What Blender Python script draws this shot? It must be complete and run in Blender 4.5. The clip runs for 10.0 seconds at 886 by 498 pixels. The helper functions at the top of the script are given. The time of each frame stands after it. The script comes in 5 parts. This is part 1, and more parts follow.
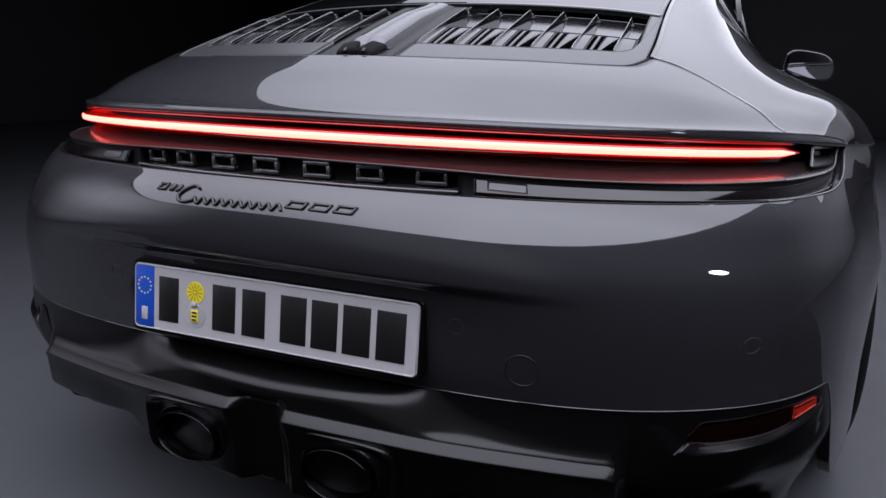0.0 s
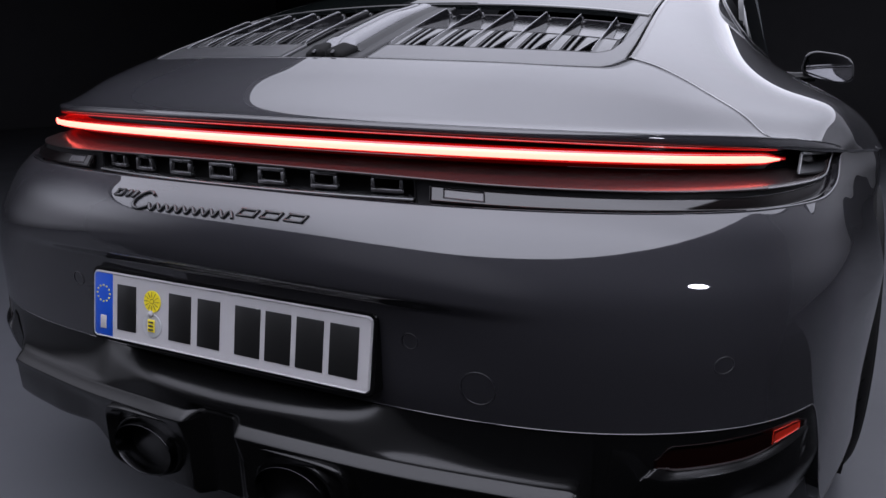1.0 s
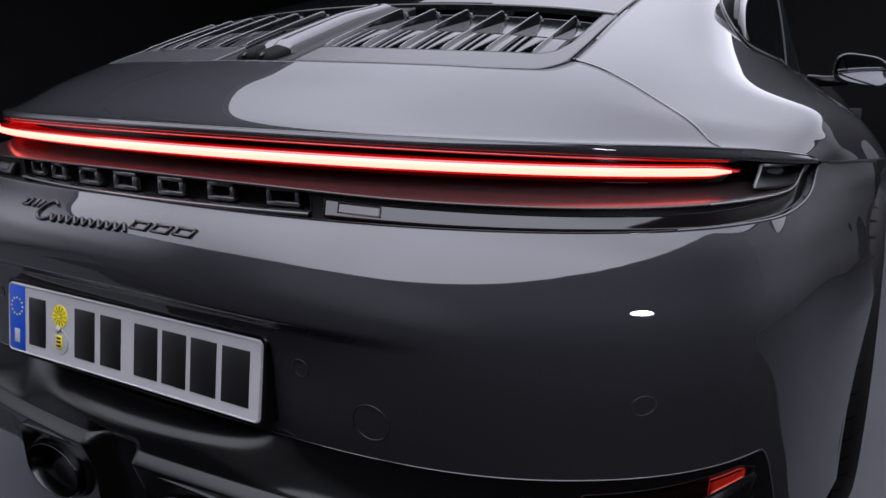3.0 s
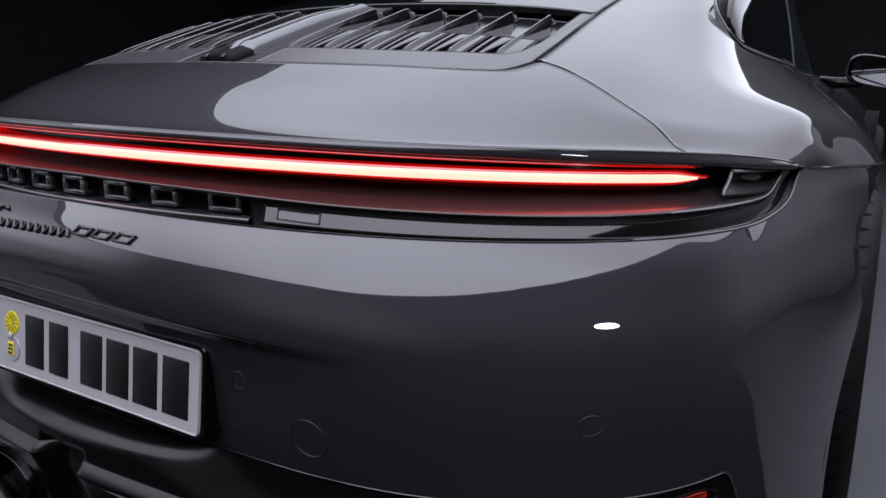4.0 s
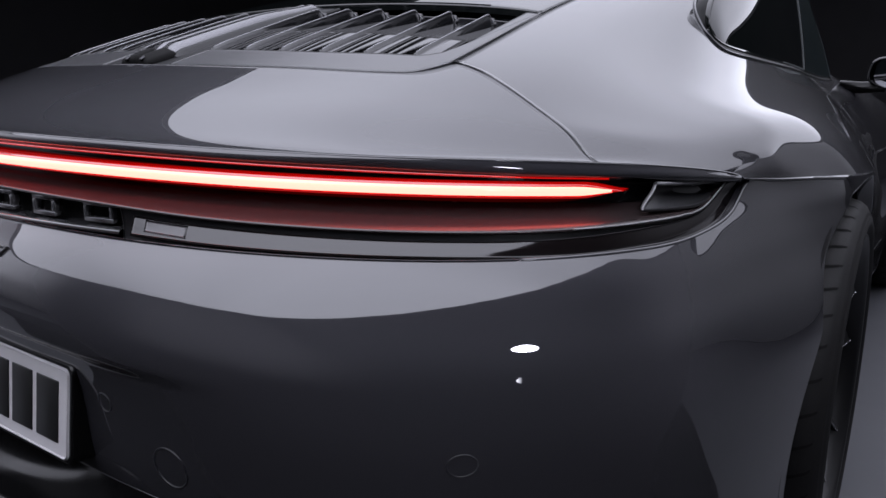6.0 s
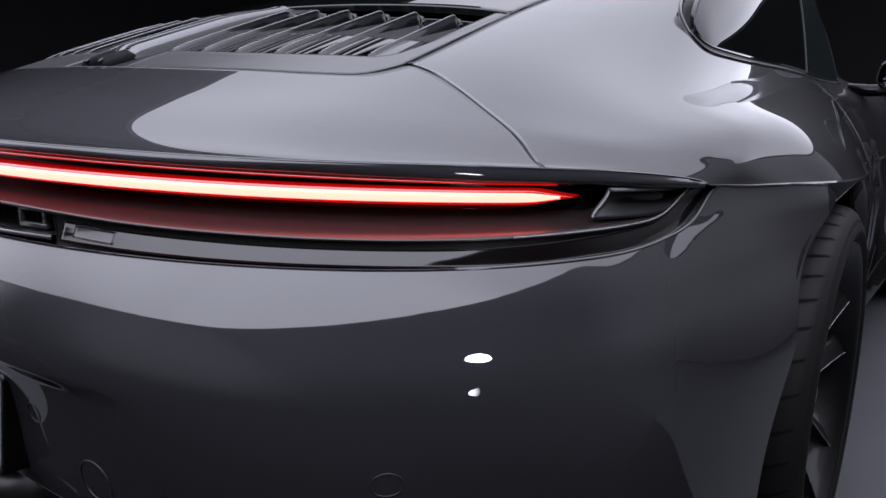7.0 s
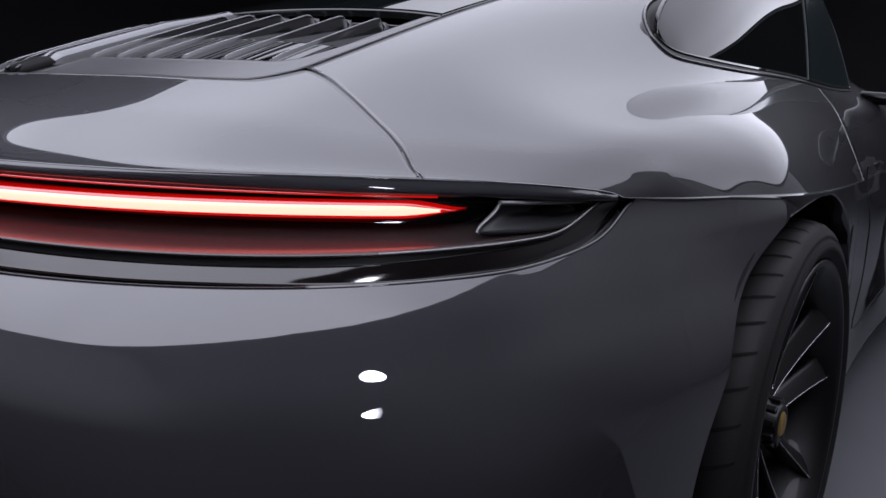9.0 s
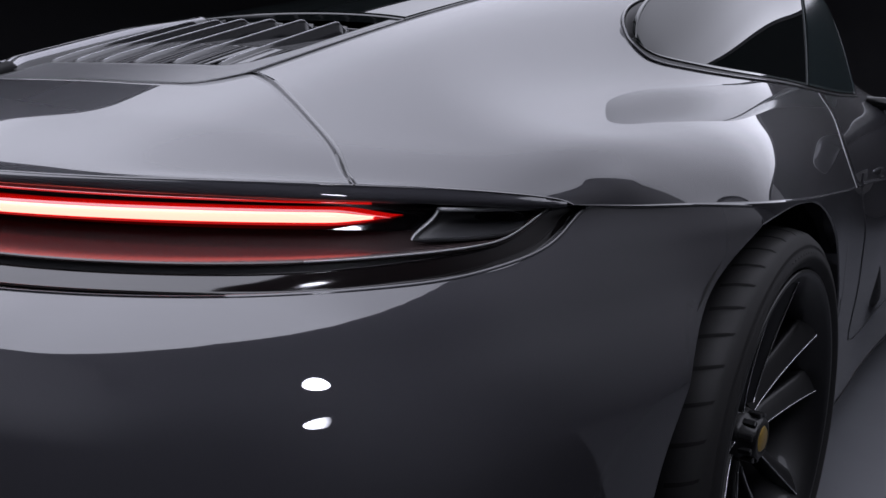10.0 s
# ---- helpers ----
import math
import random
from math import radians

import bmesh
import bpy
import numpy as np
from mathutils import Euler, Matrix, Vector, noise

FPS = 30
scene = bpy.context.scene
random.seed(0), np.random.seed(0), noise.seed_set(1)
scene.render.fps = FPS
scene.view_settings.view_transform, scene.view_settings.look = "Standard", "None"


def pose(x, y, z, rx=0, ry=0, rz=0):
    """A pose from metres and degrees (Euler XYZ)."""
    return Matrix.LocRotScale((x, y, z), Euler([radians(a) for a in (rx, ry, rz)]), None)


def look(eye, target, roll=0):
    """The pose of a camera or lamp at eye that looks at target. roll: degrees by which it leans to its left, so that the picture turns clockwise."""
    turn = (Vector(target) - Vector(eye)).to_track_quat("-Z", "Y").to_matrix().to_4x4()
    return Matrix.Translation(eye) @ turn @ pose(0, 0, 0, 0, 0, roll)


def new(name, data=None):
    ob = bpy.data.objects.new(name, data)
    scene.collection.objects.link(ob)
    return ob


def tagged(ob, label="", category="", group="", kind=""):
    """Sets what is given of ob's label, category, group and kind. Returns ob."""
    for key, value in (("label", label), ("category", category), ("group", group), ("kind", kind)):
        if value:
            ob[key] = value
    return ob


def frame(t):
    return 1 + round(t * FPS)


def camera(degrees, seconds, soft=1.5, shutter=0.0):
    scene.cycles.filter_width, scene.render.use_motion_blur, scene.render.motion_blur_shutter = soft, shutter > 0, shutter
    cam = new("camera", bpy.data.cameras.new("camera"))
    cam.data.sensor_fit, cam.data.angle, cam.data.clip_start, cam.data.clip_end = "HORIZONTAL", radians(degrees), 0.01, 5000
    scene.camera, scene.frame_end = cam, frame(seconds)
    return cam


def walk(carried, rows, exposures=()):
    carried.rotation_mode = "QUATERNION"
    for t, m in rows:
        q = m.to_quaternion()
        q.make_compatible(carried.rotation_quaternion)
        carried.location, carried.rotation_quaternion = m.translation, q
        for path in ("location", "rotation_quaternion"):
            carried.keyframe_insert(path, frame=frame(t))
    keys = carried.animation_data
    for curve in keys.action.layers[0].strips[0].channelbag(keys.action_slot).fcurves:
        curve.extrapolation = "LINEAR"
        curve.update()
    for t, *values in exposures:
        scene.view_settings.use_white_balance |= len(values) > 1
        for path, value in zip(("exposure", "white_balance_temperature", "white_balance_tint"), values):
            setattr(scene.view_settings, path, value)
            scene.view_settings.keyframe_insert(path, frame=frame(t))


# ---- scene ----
cam = camera(63.2, 10.0)
PATH = [
    (0, (0.6600, -0.8628, 0.9404), (-0.0728, 0.9309, 0.4445), 1.23),
    (0.5, (0.6969, -0.8193, 0.9399), (-0.0733, 0.9597, 0.4482), 1.13),
    (1, (0.7328, -0.7763, 0.9396), (-0.0733, 0.9878, 0.4515), 1.04),
    (1.5, (0.7676, -0.7337, 0.9394), (-0.0728, 1.0152, 0.4545), 0.97),
    (2, (0.8014, -0.6915, 0.9393), (-0.0718, 1.0420, 0.4572), 0.91),
    (2.5, (0.8343, -0.6498, 0.9392), (-0.0703, 1.0683, 0.4598), 0.87),
    (4, (0.9280, -0.5271, 0.9390), (-0.0636, 1.1444, 0.4669), 0.79),
    (4.5, (0.9577, -0.4870, 0.9389), (-0.0608, 1.1690, 0.4693), 0.78),
    (5, (0.9868, -0.4472, 0.9388), (-0.0578, 1.1932, 0.4719), 0.77),
    (5.5, (1.0153, -0.4079, 0.9387), (-0.0545, 1.2170, 0.4747), 0.76),
    (7, (1.0976, -0.2919, 0.9377), (-0.0442, 1.2865, 0.4852), 0.74),
    (7.5, (1.1242, -0.2539, 0.9371), (-0.0407, 1.3090, 0.4896), 0.73),
    (8, (1.1505, -0.2163, 0.9364), (-0.0371, 1.3310, 0.4945), 0.72),
    (8.5, (1.1765, -0.1790, 0.9356), (-0.0336, 1.3526, 0.5001), 0.70),
    (9, (1.2023, -0.1420, 0.9345), (-0.0302, 1.3738, 0.5063), 0.66),
    (9.5, (1.2279, -0.1053, 0.9333), (-0.0268, 1.3945, 0.5134), 0.62),
    (10, (1.2534, -0.0689, 0.9319), (-0.0235, 1.4146, 0.5213), 0.57),
]
walk(cam, [(t, look(eye, target, roll)) for t, eye, target, roll in PATH])

# ---- light of the studio: a dark hall, one large overhead softbox and small spots ----
world = bpy.data.worlds.new("studio_dark")
scene.world = world
world.use_nodes = True
world.node_tree.nodes["Background"].inputs["Color"].default_value = (0.5, 0.52, 0.58, 1)
world.node_tree.nodes["Background"].inputs["Strength"].default_value = 0.004
scene.view_settings.exposure = 0.0


BOX = 2.2
TINT = (0.950, 0.965, 1.135)
SOFT_POWER = 4.6
# strengths of the added side and back fill panels
FILL_POWER = 1.5
BACK_FILL = 0.25
SOFT_Y = ((0.0, 1.0), (0.188, 1.0), (0.282, 0.72), (0.401, 0.46), (0.70, 0.27), (0.854, 0.33), (1.0, 0.46))
SOFT_X = ((0.0, 0.55), (0.35, 0.9), (0.5, 1.0))


def oval_lamp(name, eye, target, wide, high, power, spread, roll=0):
    data = bpy.data.lights.new(name, "AREA")
    data.shape, data.size, data.size_y, data.energy, data.color, data.spread = "ELLIPSE", wide, high, power, TINT, radians(spread)
    new(name, data).matrix_world = look(eye, target, roll)


oval_lamp("upper_side_lamp", (1.500, 0.012, 1.066), (0.72, 0.22, 0.68), 0.135, 0.055, 0.13, 60, -24)
oval_lamp("lower_side_lamp", (1.670, -0.036, 0.733), (0.85, 0.40, 0.65), 0.19, 0.11, 0.05, 18)

# ---- materials ----
def material(name, base, rough=0.5, metal=0.0, coat=0.0, coat_rough=0.02, grain=0.0, grain_scale=200.0, tint=0.0, tint_scale=3.0,
             emit=None, emit_strength=0.0, ior=1.5, rough_vary=0.0, rough_scale=12.0, coat_ior=1.5, gloss=0.5):
    m = bpy.data.materials.new(name)
    m.use_nodes = True
    tree = m.node_tree
    b = tree.nodes["Principled BSDF"]
    b.inputs["Base Color"].default_value = (*base, 1)
    b.inputs["Roughness"].default_value = rough
    b.inputs["Metallic"].default_value = metal
    b.inputs["Coat Weight"].default_value = coat
    b.inputs["Coat Roughness"].default_value = coat_rough
    b.inputs["IOR"].default_value = ior
    b.inputs["Coat IOR"].default_value = coat_ior
    b.inputs["Specular IOR Level"].default_value = gloss
    coord = tree.nodes.new("ShaderNodeTexCoord")
    if tint:
        n = tree.nodes.new("ShaderNodeTexNoise")
        n.inputs["Scale"].default_value, n.inputs["Detail"].default_value = tint_scale, 5
        tree.links.new(coord.outputs["Object"], n.inputs["Vector"])
        ramp = tree.nodes.new("ShaderNodeMix")
        ramp.data_type = "RGBA"
        ramp.inputs["A"].default_value = (*[c * (1 - tint) for c in base], 1)
        ramp.inputs["B"].default_value = (*[min(1, c * (1 + tint)) for c in base], 1)
        tree.links.new(n.outputs["Fac"], ramp.inputs["Factor"])
        tree.links.new(ramp.outputs["Result"], b.inputs["Base Color"])
    if rough_vary:
        n = tree.nodes.new("ShaderNodeTexNoise")
        n.inputs["Scale"].default_value, n.inputs["Detail"].default_value = rough_scale, 6
        tree.links.new(coord.outputs["Object"], n.inputs["Vector"])
        r = tree.nodes.new("ShaderNodeMapRange")
        r.inputs["To Min"].default_value, r.inputs["To Max"].default_value = max(0, rough - rough_vary), min(1, rough + rough_vary)
        tree.links.new(n.outputs["Fac"], r.inputs["Value"])
        tree.links.new(r.outputs["Result"], b.inputs["Roughness"])
    if grain:
        n = tree.nodes.new("ShaderNodeTexNoise")
        n.inputs["Scale"].default_value, n.inputs["Detail"].default_value = grain_scale, 3
        tree.links.new(coord.outputs["Object"], n.inputs["Vector"])
        bump = tree.nodes.new("ShaderNodeBump")
        bump.inputs["Strength"].default_value, bump.inputs["Distance"].default_value = grain, 0.001
        tree.links.new(n.outputs["Fac"], bump.inputs["Height"])
        tree.links.new(bump.outputs["Normal"], b.inputs["Normal"])
    if emit:
        b.inputs["Emission Color"].default_value = (*emit, 1)
        b.inputs["Emission Strength"].default_value = emit_strength
    return m


PAINT = material("slate_grey_paint", (0.0190, 0.0188, 0.0217), rough=0.5, metal=0.1, coat=1.0, coat_rough=0.012, coat_ior=1.60, gloss=0.05, tint=0.04, tint_scale=900)
BLACK_GLOSS = material("gloss_black", (0.006, 0.006, 0.007), rough=0.06, coat=0.5)
BLACK_SATIN = material("satin_black_plastic", (0.0030, 0.0030, 0.0031), rough=0.225, gloss=0.28, grain=0.04, grain_scale=900)
BLACK_MATT = material("matt_black", (0.006, 0.006, 0.006), rough=0.8, gloss=0.08)
SHELF = material("dark_lamp_shelf", (0.016, 0.0115, 0.0115), rough=0.22, gloss=0.45)
SMOKED = material("smoked_lamp_lens", (0.0045, 0.0035, 0.0036), rough=0.09, coat=0.0)
RED_LENS = material("lit_red_lens", (0.12, 0.0, 0.0), rough=0.15, coat=1.0, emit=(1.0, 0.006, 0.005), emit_strength=0.45)
BAR_CORE = material("lit_light_bar", (0.5, 0.1, 0.05), rough=0.2, emit=(1.0, 0.116, 0.090), emit_strength=7.0)
GLASS = material("dark_window_glass", (0.004, 0.005, 0.005), rough=0.015)
PILLAR = material("dark_green_pillar", (0.014, 0.020, 0.021), rough=0.12, gloss=0.3)
RUBBER = material("tyre_rubber", (0.0065, 0.0062, 0.0064), rough=0.66, gloss=0.28, grain=0.25, grain_scale=350, tint=0.15, tint_scale=30, rough_vary=0.08)
RIM = material("black_rim", (0.0032, 0.0032, 0.0036), rough=0.45, gloss=0.3, coat=0.2, rough_vary=0.05)
RIM_EDGE = material("bare_rim_edge", (0.55, 0.55, 0.57), rough=0.25, metal=0.9)
GOLD = material("brass_cap", (0.45, 0.30, 0.08), rough=0.35, metal=0.8)
STEEL = material("dark_exhaust_steel", (0.038, 0.038, 0.040), rough=0.22, metal=1.0, rough_vary=0.08)
PLATE_WHITE = material("white_plate", (0.37, 0.36, 0.365), rough=0.4, tint=0.04, tint_scale=40)
PLATE_BLUE = material("blue_plate_field", (0.006, 0.06, 0.40), rough=0.4)
PLATE_BLACK = material("black_plate_paint", (0.008, 0.008, 0.008), rough=0.35)
YELLOW = material("yellow_print", (0.75, 0.60, 0.02), rough=0.5)
SEAL_GREY = material("silver_seal", (0.42, 0.43, 0.44), rough=0.35, metal=0.3)
BADGE = material("dark_grey_badge", (0.012, 0.012, 0.013), rough=0.30, gloss=0.5)
LETTER = material("dark_chrome_badge", (0.10, 0.10, 0.105), rough=0.22, metal=0.7)
REFLECTOR = material("smoked_red_reflector", (0.004, 0.0006, 0.0005), rough=0.25, gloss=0.15)
# stronger red holds the light that the reflector's end returns
REFLECTOR_TIP = material("lit_red_reflector", (0.42, 0.017, 0.007), rough=0.25, grain=0.5, grain_scale=420)
GRILLE = material("satin_grey_grille", (0.030, 0.030, 0.032), rough=0.33, gloss=0.55, rough_vary=0.03)
SLAT = material("gloss_black_grille_slat", (0.008, 0.008, 0.009), rough=0.10, ior=1.6)
CREST_GLINT = material("blade_crest_glint", (0.30, 0.30, 0.32), rough=0.16, metal=0.6)
RIB = material("clear_brake_lamp_lens", (0.13, 0.13, 0.137), rough=0.07, metal=0.7)
LAMP_GAP = material("dull_black_lamp_joint", (0.004, 0.004, 0.0045), rough=0.45, gloss=0.2)
CUP = material("dark_grey_lamp_end", (0.012, 0.012, 0.013), rough=0.42, gloss=0.35)
CUP_RIM = material("grey_lamp_rim", (0.16, 0.16, 0.165), rough=0.3)
GLOSS_SILL = material("gloss_black_sill", (0.02, 0.02, 0.021), rough=0.12, coat=1.0)
SEAM = material("dark_joint", (0.010, 0.010, 0.012), rough=0.3)
BRAKE = material("brake_disc_iron", (0.03, 0.03, 0.03), rough=0.4, metal=0.6)
MIRROR = material("tinted_mirror", (0.16, 0.16, 0.17), rough=0.02, metal=1.0)
LENS_CLEAR = material("pale_lens_window", (0.034, 0.032, 0.034), rough=0.08)
FLOOR = material("studio_floor", (0.068, 0.070, 0.077), rough=0.55, grain=0.06, grain_scale=60, tint=0.08, tint_scale=1.2, rough_vary=0.1, rough_scale=3)
# matt black of the sheet added on the floor
DARKENER = material("added_black_sheet", (0.008, 0.0078, 0.0082), rough=0.85, gloss=0.08, grain=0.3, grain_scale=300, tint=0.2, tint_scale=4)
CEILING = material("pale_studio_ceiling", (0.78, 0.80, 0.84), rough=0.9, tint=0.1)
WALL = material("dark_studio_wall", (0.085, 0.083, 0.088), rough=0.9, tint=0.1)

# ---- shapes of the bodywork ----
def smooth(a, b, v):
    k = np.clip((np.asarray(v, float) - a) / (b - a), 0, 1)
    return k * k * (3 - 2 * k)


def spline(xs, ys):
    """A natural cubic spline through a few points."""
    xs, ys = np.asarray(xs, float), np.asarray(ys, float)
    n, h = len(xs), np.diff(xs)
    a = np.eye(n)
    r = np.zeros(n)
    for i in range(1, n - 1):
        a[i, i - 1 : i + 2] = h[i - 1], 2 * (h[i - 1] + h[i]), h[i]
        r[i] = 6 * ((ys[i + 1] - ys[i]) / h[i] - (ys[i] - ys[i - 1]) / h[i - 1])
    m = np.linalg.solve(a, r)

    def value(v):
        v = np.asarray(v, float)
        i = np.clip(np.searchsorted(xs, v) - 1, 0, n - 2)
        w = np.clip(v, xs[0], xs[-1])
        p, q = xs[i + 1] - w, w - xs[i]
        k = h[i]
        return m[i] * p**3 / (6 * k) + m[i + 1] * q**3 / (6 * k) + (ys[i] / k - m[i] * k / 6) * p + (ys[i + 1] / k - m[i + 1] * k / 6) * q

    return value


def weights(n, t, mirrored=0):
    """Uniform cubic B-spline weights for n controls at the parameters t (0 to n - 1)."""
    t = np.asarray(t, float)
    i = np.clip(np.floor(t).astype(int), 0, n - 2)
    f = t - i
    basis = np.stack([(1 - f) ** 3, 3 * f**3 - 6 * f**2 + 4, -3 * f**3 + 3 * f**2 + 3 * f + 1, f**3], -1) / 6
    w = np.zeros((len(t), n + 2))
    for k in range(4):
        np.add.at(w, (np.arange(len(t)), i + k), basis[:, k])
    out = w[:, 1 : n + 1].copy()
    if mirrored:
        out[:, 1] += mirrored * w[:, 0]
    else:
        out[:, 0] += 2 * w[:, 0]
        out[:, 1] -= w[:, 0]
    out[:, n - 1] += 2 * w[:, n + 1]
    out[:, n - 2] -= w[:, n + 1]
    return out


def rear_plan(x):
    """The forward bow of the tail's edge over the car's half width."""
    return 0.319 * x**2 + 0.363 * x**4 + 0.464 * x**6


# centre line of the body from the tail to the nose: place, height, half width and height of the waist
S_Y = [0.076, 0.2, 0.326, 0.5, 0.75, 1.14, 1.6, 2.1, 2.6, 3.1, 3.6, 4.1, 4.45]
S_ZC = [0.867, 0.917, 0.962, 1.016, 1.085, 1.175, 1.255, 1.298, 1.285, 1.10, 0.90, 0.80, 0.62]
S_XB = [0.838, 0.857, 0.872, 0.895, 0.920, 0.950, 0.925, 0.885, 0.88, 0.90, 0.915, 0.86, 0.62]
S_ZB = [0.815, 0.809, 0.805, 0.800, 0.792, 0.782, 0.755, 0.73, 0.71, 0.71, 0.70, 0.62, 0.52]
S_BEND = [1.0, 0.83, 0.66, 0.47, 0.25, 0.0, 0.0, 0.0, 0.0, 0.0, 0.0, -0.1, -0.5]
F_TAIL = [0, 0.358, 0.597, 0.716, 0.811, 0.877, 0.931, 0.969, 0.990, 1]
F_MID = [0, 0.323, 0.516, 0.608, 0.672, 0.742, 0.833, 0.908, 0.962, 1]
H_EDGE = [1, 0.96, 0.87, 0.81, 0.74, 0.62, 0.46, 0.27, 0.10, 0]
H_LID = [1, 0.955, 0.86, 0.723, 0.572, 0.480, 0.416, 0.345, 0.228, 0]
H_MID = [1, 0.974, 0.91, 0.782, 0.603, 0.444, 0.338, 0.240, 0.128, 0]
H_NOSE = [1, 0.97, 0.92, 0.88, 0.85, 0.82, 0.75, 0.60, 0.33, 0]


# the rounding of the shoulder between the lid and the wheel arch
SHOULDER_X = ((0.0012, -0.0019, -0.0047, -0.0042, -0.0028, -0.0010), (0.0013, 0.0012, -0.0008, -0.0016, -0.0010, 0.0003))
SHOULDER_Z = ((0.0001, -0.0018, -0.0033, -0.0019, 0.0006, 0.0038), (0.0010, 0.0015, 0.0006, 0.0002, 0.0004, 0.0007))


def upper_net():
    net = np.zeros((10, len(S_Y), 3))
    for i, y in enumerate(S_Y):
        k = float(smooth(0.2, 1.14, y))
        f = (1 - k) * np.array(F_TAIL) + k * np.array(F_MID)
        a, b, c = float(smooth(0.0, 0.33, y)), float(smooth(0.33, 1.14, y)), float(smooth(2.6, 3.6, y))
        h = (1 - a) * np.array(H_EDGE) + a * ((1 - b) * np.array(H_LID) + b * ((1 - c) * np.array(H_MID) + c * np.array(H_NOSE)))
        x = f * S_XB[i]
        # a fuller, rounder shoulder over the lamp's outer end
        w = math.exp(-(((y - 0.52) / 0.21) ** 2))
        x[7:9] -= np.array([0.006, 0.009]) * w
        h[7:9] -= np.array([0.002, 0.010]) * w / (S_ZC[i] - S_ZB[i])
        if i < 6:
            x[7:9] += SHOULDER_X[0][i], SHOULDER_X[1][i]
            h[7:9] += np.array([SHOULDER_Z[0][i], SHOULDER_Z[1][i]]) / (S_ZC[i] - S_ZB[i])
        net[:, i, 0] = x
        net[:, i, 1] = y + S_BEND[i] * rear_plan(x)
        net[:, i, 2] = S_ZB[i] + h * (S_ZC[i] - S_ZB[i])
    return net


NET = upper_net()
NU, NV = NET.shape[:2]


def settle_net():
    c = NET.copy()
    wu = {m: weights(NU, np.arange(NU), m) for m in (1, -1)}
    wv = weights(NV, np.arange(NV))
    for _ in range(3):
        for axis in range(3):
            c[..., axis] += NET[..., axis] - wu[-1 if axis == 0 else 1] @ c[..., axis] @ wv.T
    return c


CTRL = settle_net()


def upper(u, v):
    """Places on the right half of the upper body: u from the centre line (0) to the waist (9), v from the tail's edge (0) forward."""
    u, v = np.broadcast_arrays(np.asarray(u, float), np.asarray(v, float))
    wv = weights(NV, v.ravel())
    out = [np.einsum("pi,ij,pj->p", weights(NU, u.ravel(), -1 if a == 0 else 1), CTRL[..., a], wv) for a in range(3)]
    out = np.stack(out, -1)
    # the lid's last hand's width turns up into a lip
    k = np.clip(v.ravel(), 0, 1.4)
    out[:, 2] -= 0.037 * k * (1 - k / 1.4) ** 3 * (1 - smooth(3.8, 6.5, u.ravel()))
    return out.reshape(*u.shape, 3)


# levels of the tail below the lamps: height, place of the middle, squareness, half width
B_Z = [0.40, 0.466, 0.52, 0.585, 0.63, 0.665, 0.70, 0.73, 0.752, 0.764, 0.80, 0.83]
B_Y = [0.062, 0.047, 0.032, 0.016, 0.002, -0.006, -0.004, 0.008, 0.028, 0.042, 0.060, 0.075]
B_N = [5.2, 4.7, 4.3, 3.95, 3.55, 3.25, 2.98, 2.86, 2.80, 2.77, 2.60, 2.5]
B_W = [0.930, 0.932, 0.934, 0.936, 0.937, 0.938, 0.938, 0.9378, 0.9365, 0.9355, 0.9250, 0.918]
B_YW = [0.86, 0.86, 0.86, 0.86, 0.86, 0.87, 0.89, 0.915, 0.94, 0.955, 0.99, 1.0]
b_y, b_n, b_w, b_yw = spline(B_Z, B_Y), spline(B_Z, B_N), spline(B_Z, B_W), spline(B_Z, B_YW)
AXLE_Y, AXLE_Z, ARCH, ARCH_UP = 1.141, 0.359, 0.45, 0.415
JOINT_Y = 1.0


def arch_rear(z):
    return AXLE_Y - ARCH * np.maximum(1 - np.clip(np.abs(z - AXLE_Z) / ARCH_UP, 0, 1) ** 2.15, 0.03) ** (1 / 2.15)


def level(z, q, y_end):
    """Places on the tail at one height z: q from the middle (0) to the place y_end on the side (1)."""
    y0, n, w, yw = float(b_y(z)), float(b_n(z)), float(b_w(z)), float(b_yw(z))
    a = np.linspace(0, 1, 600)
    x1 = 0.8 * w
    xs = x1 * a
    ys = yw - (yw - y0) * np.sqrt(1 - (xs / w) ** n)
    yb = ys[-1] + (y_end - ys[-1]) * a[1:]
    xb = w * (1 - ((yw - np.minimum(yb, yw)) / (yw - y0)) ** 2) ** (1 / n)
    px, py = np.r_[xs, xb], np.r_[ys, yb]
    # a waist beside the lamps and a flare towards the wheel
    px = px - 0.041 * smooth(0.25, 0.67, py) * (1 - smooth(0.67, 1.02, py)) * (0.25 + 0.75 * smooth(0.55, 0.80, z))
    px = px + 0.024 * smooth(0.42, 0.84, py) * (1 - smooth(0.60, 0.79, z))
    # an even slope between the waist seam and the middle of the side
    px = px - 0.014 * math.sin(math.pi * min(max((z - 0.59) / 0.215, 0), 1)) * smooth(0.34, 0.74, py) * (1 - smooth(0.80, 1.0, py))
    # a slight swell behind the lamp's outer end
    px = px + 0.004 * np.exp(-(((py - 0.68) / 0.08) ** 2)) * smooth(0.60, 0.74, z)
    s = np.r_[0, np.cumsum(np.hypot(np.diff(px), np.diff(py)))]
    s /= s[-1]
    return np.interp(q, s, px), np.interp(q, s, py)


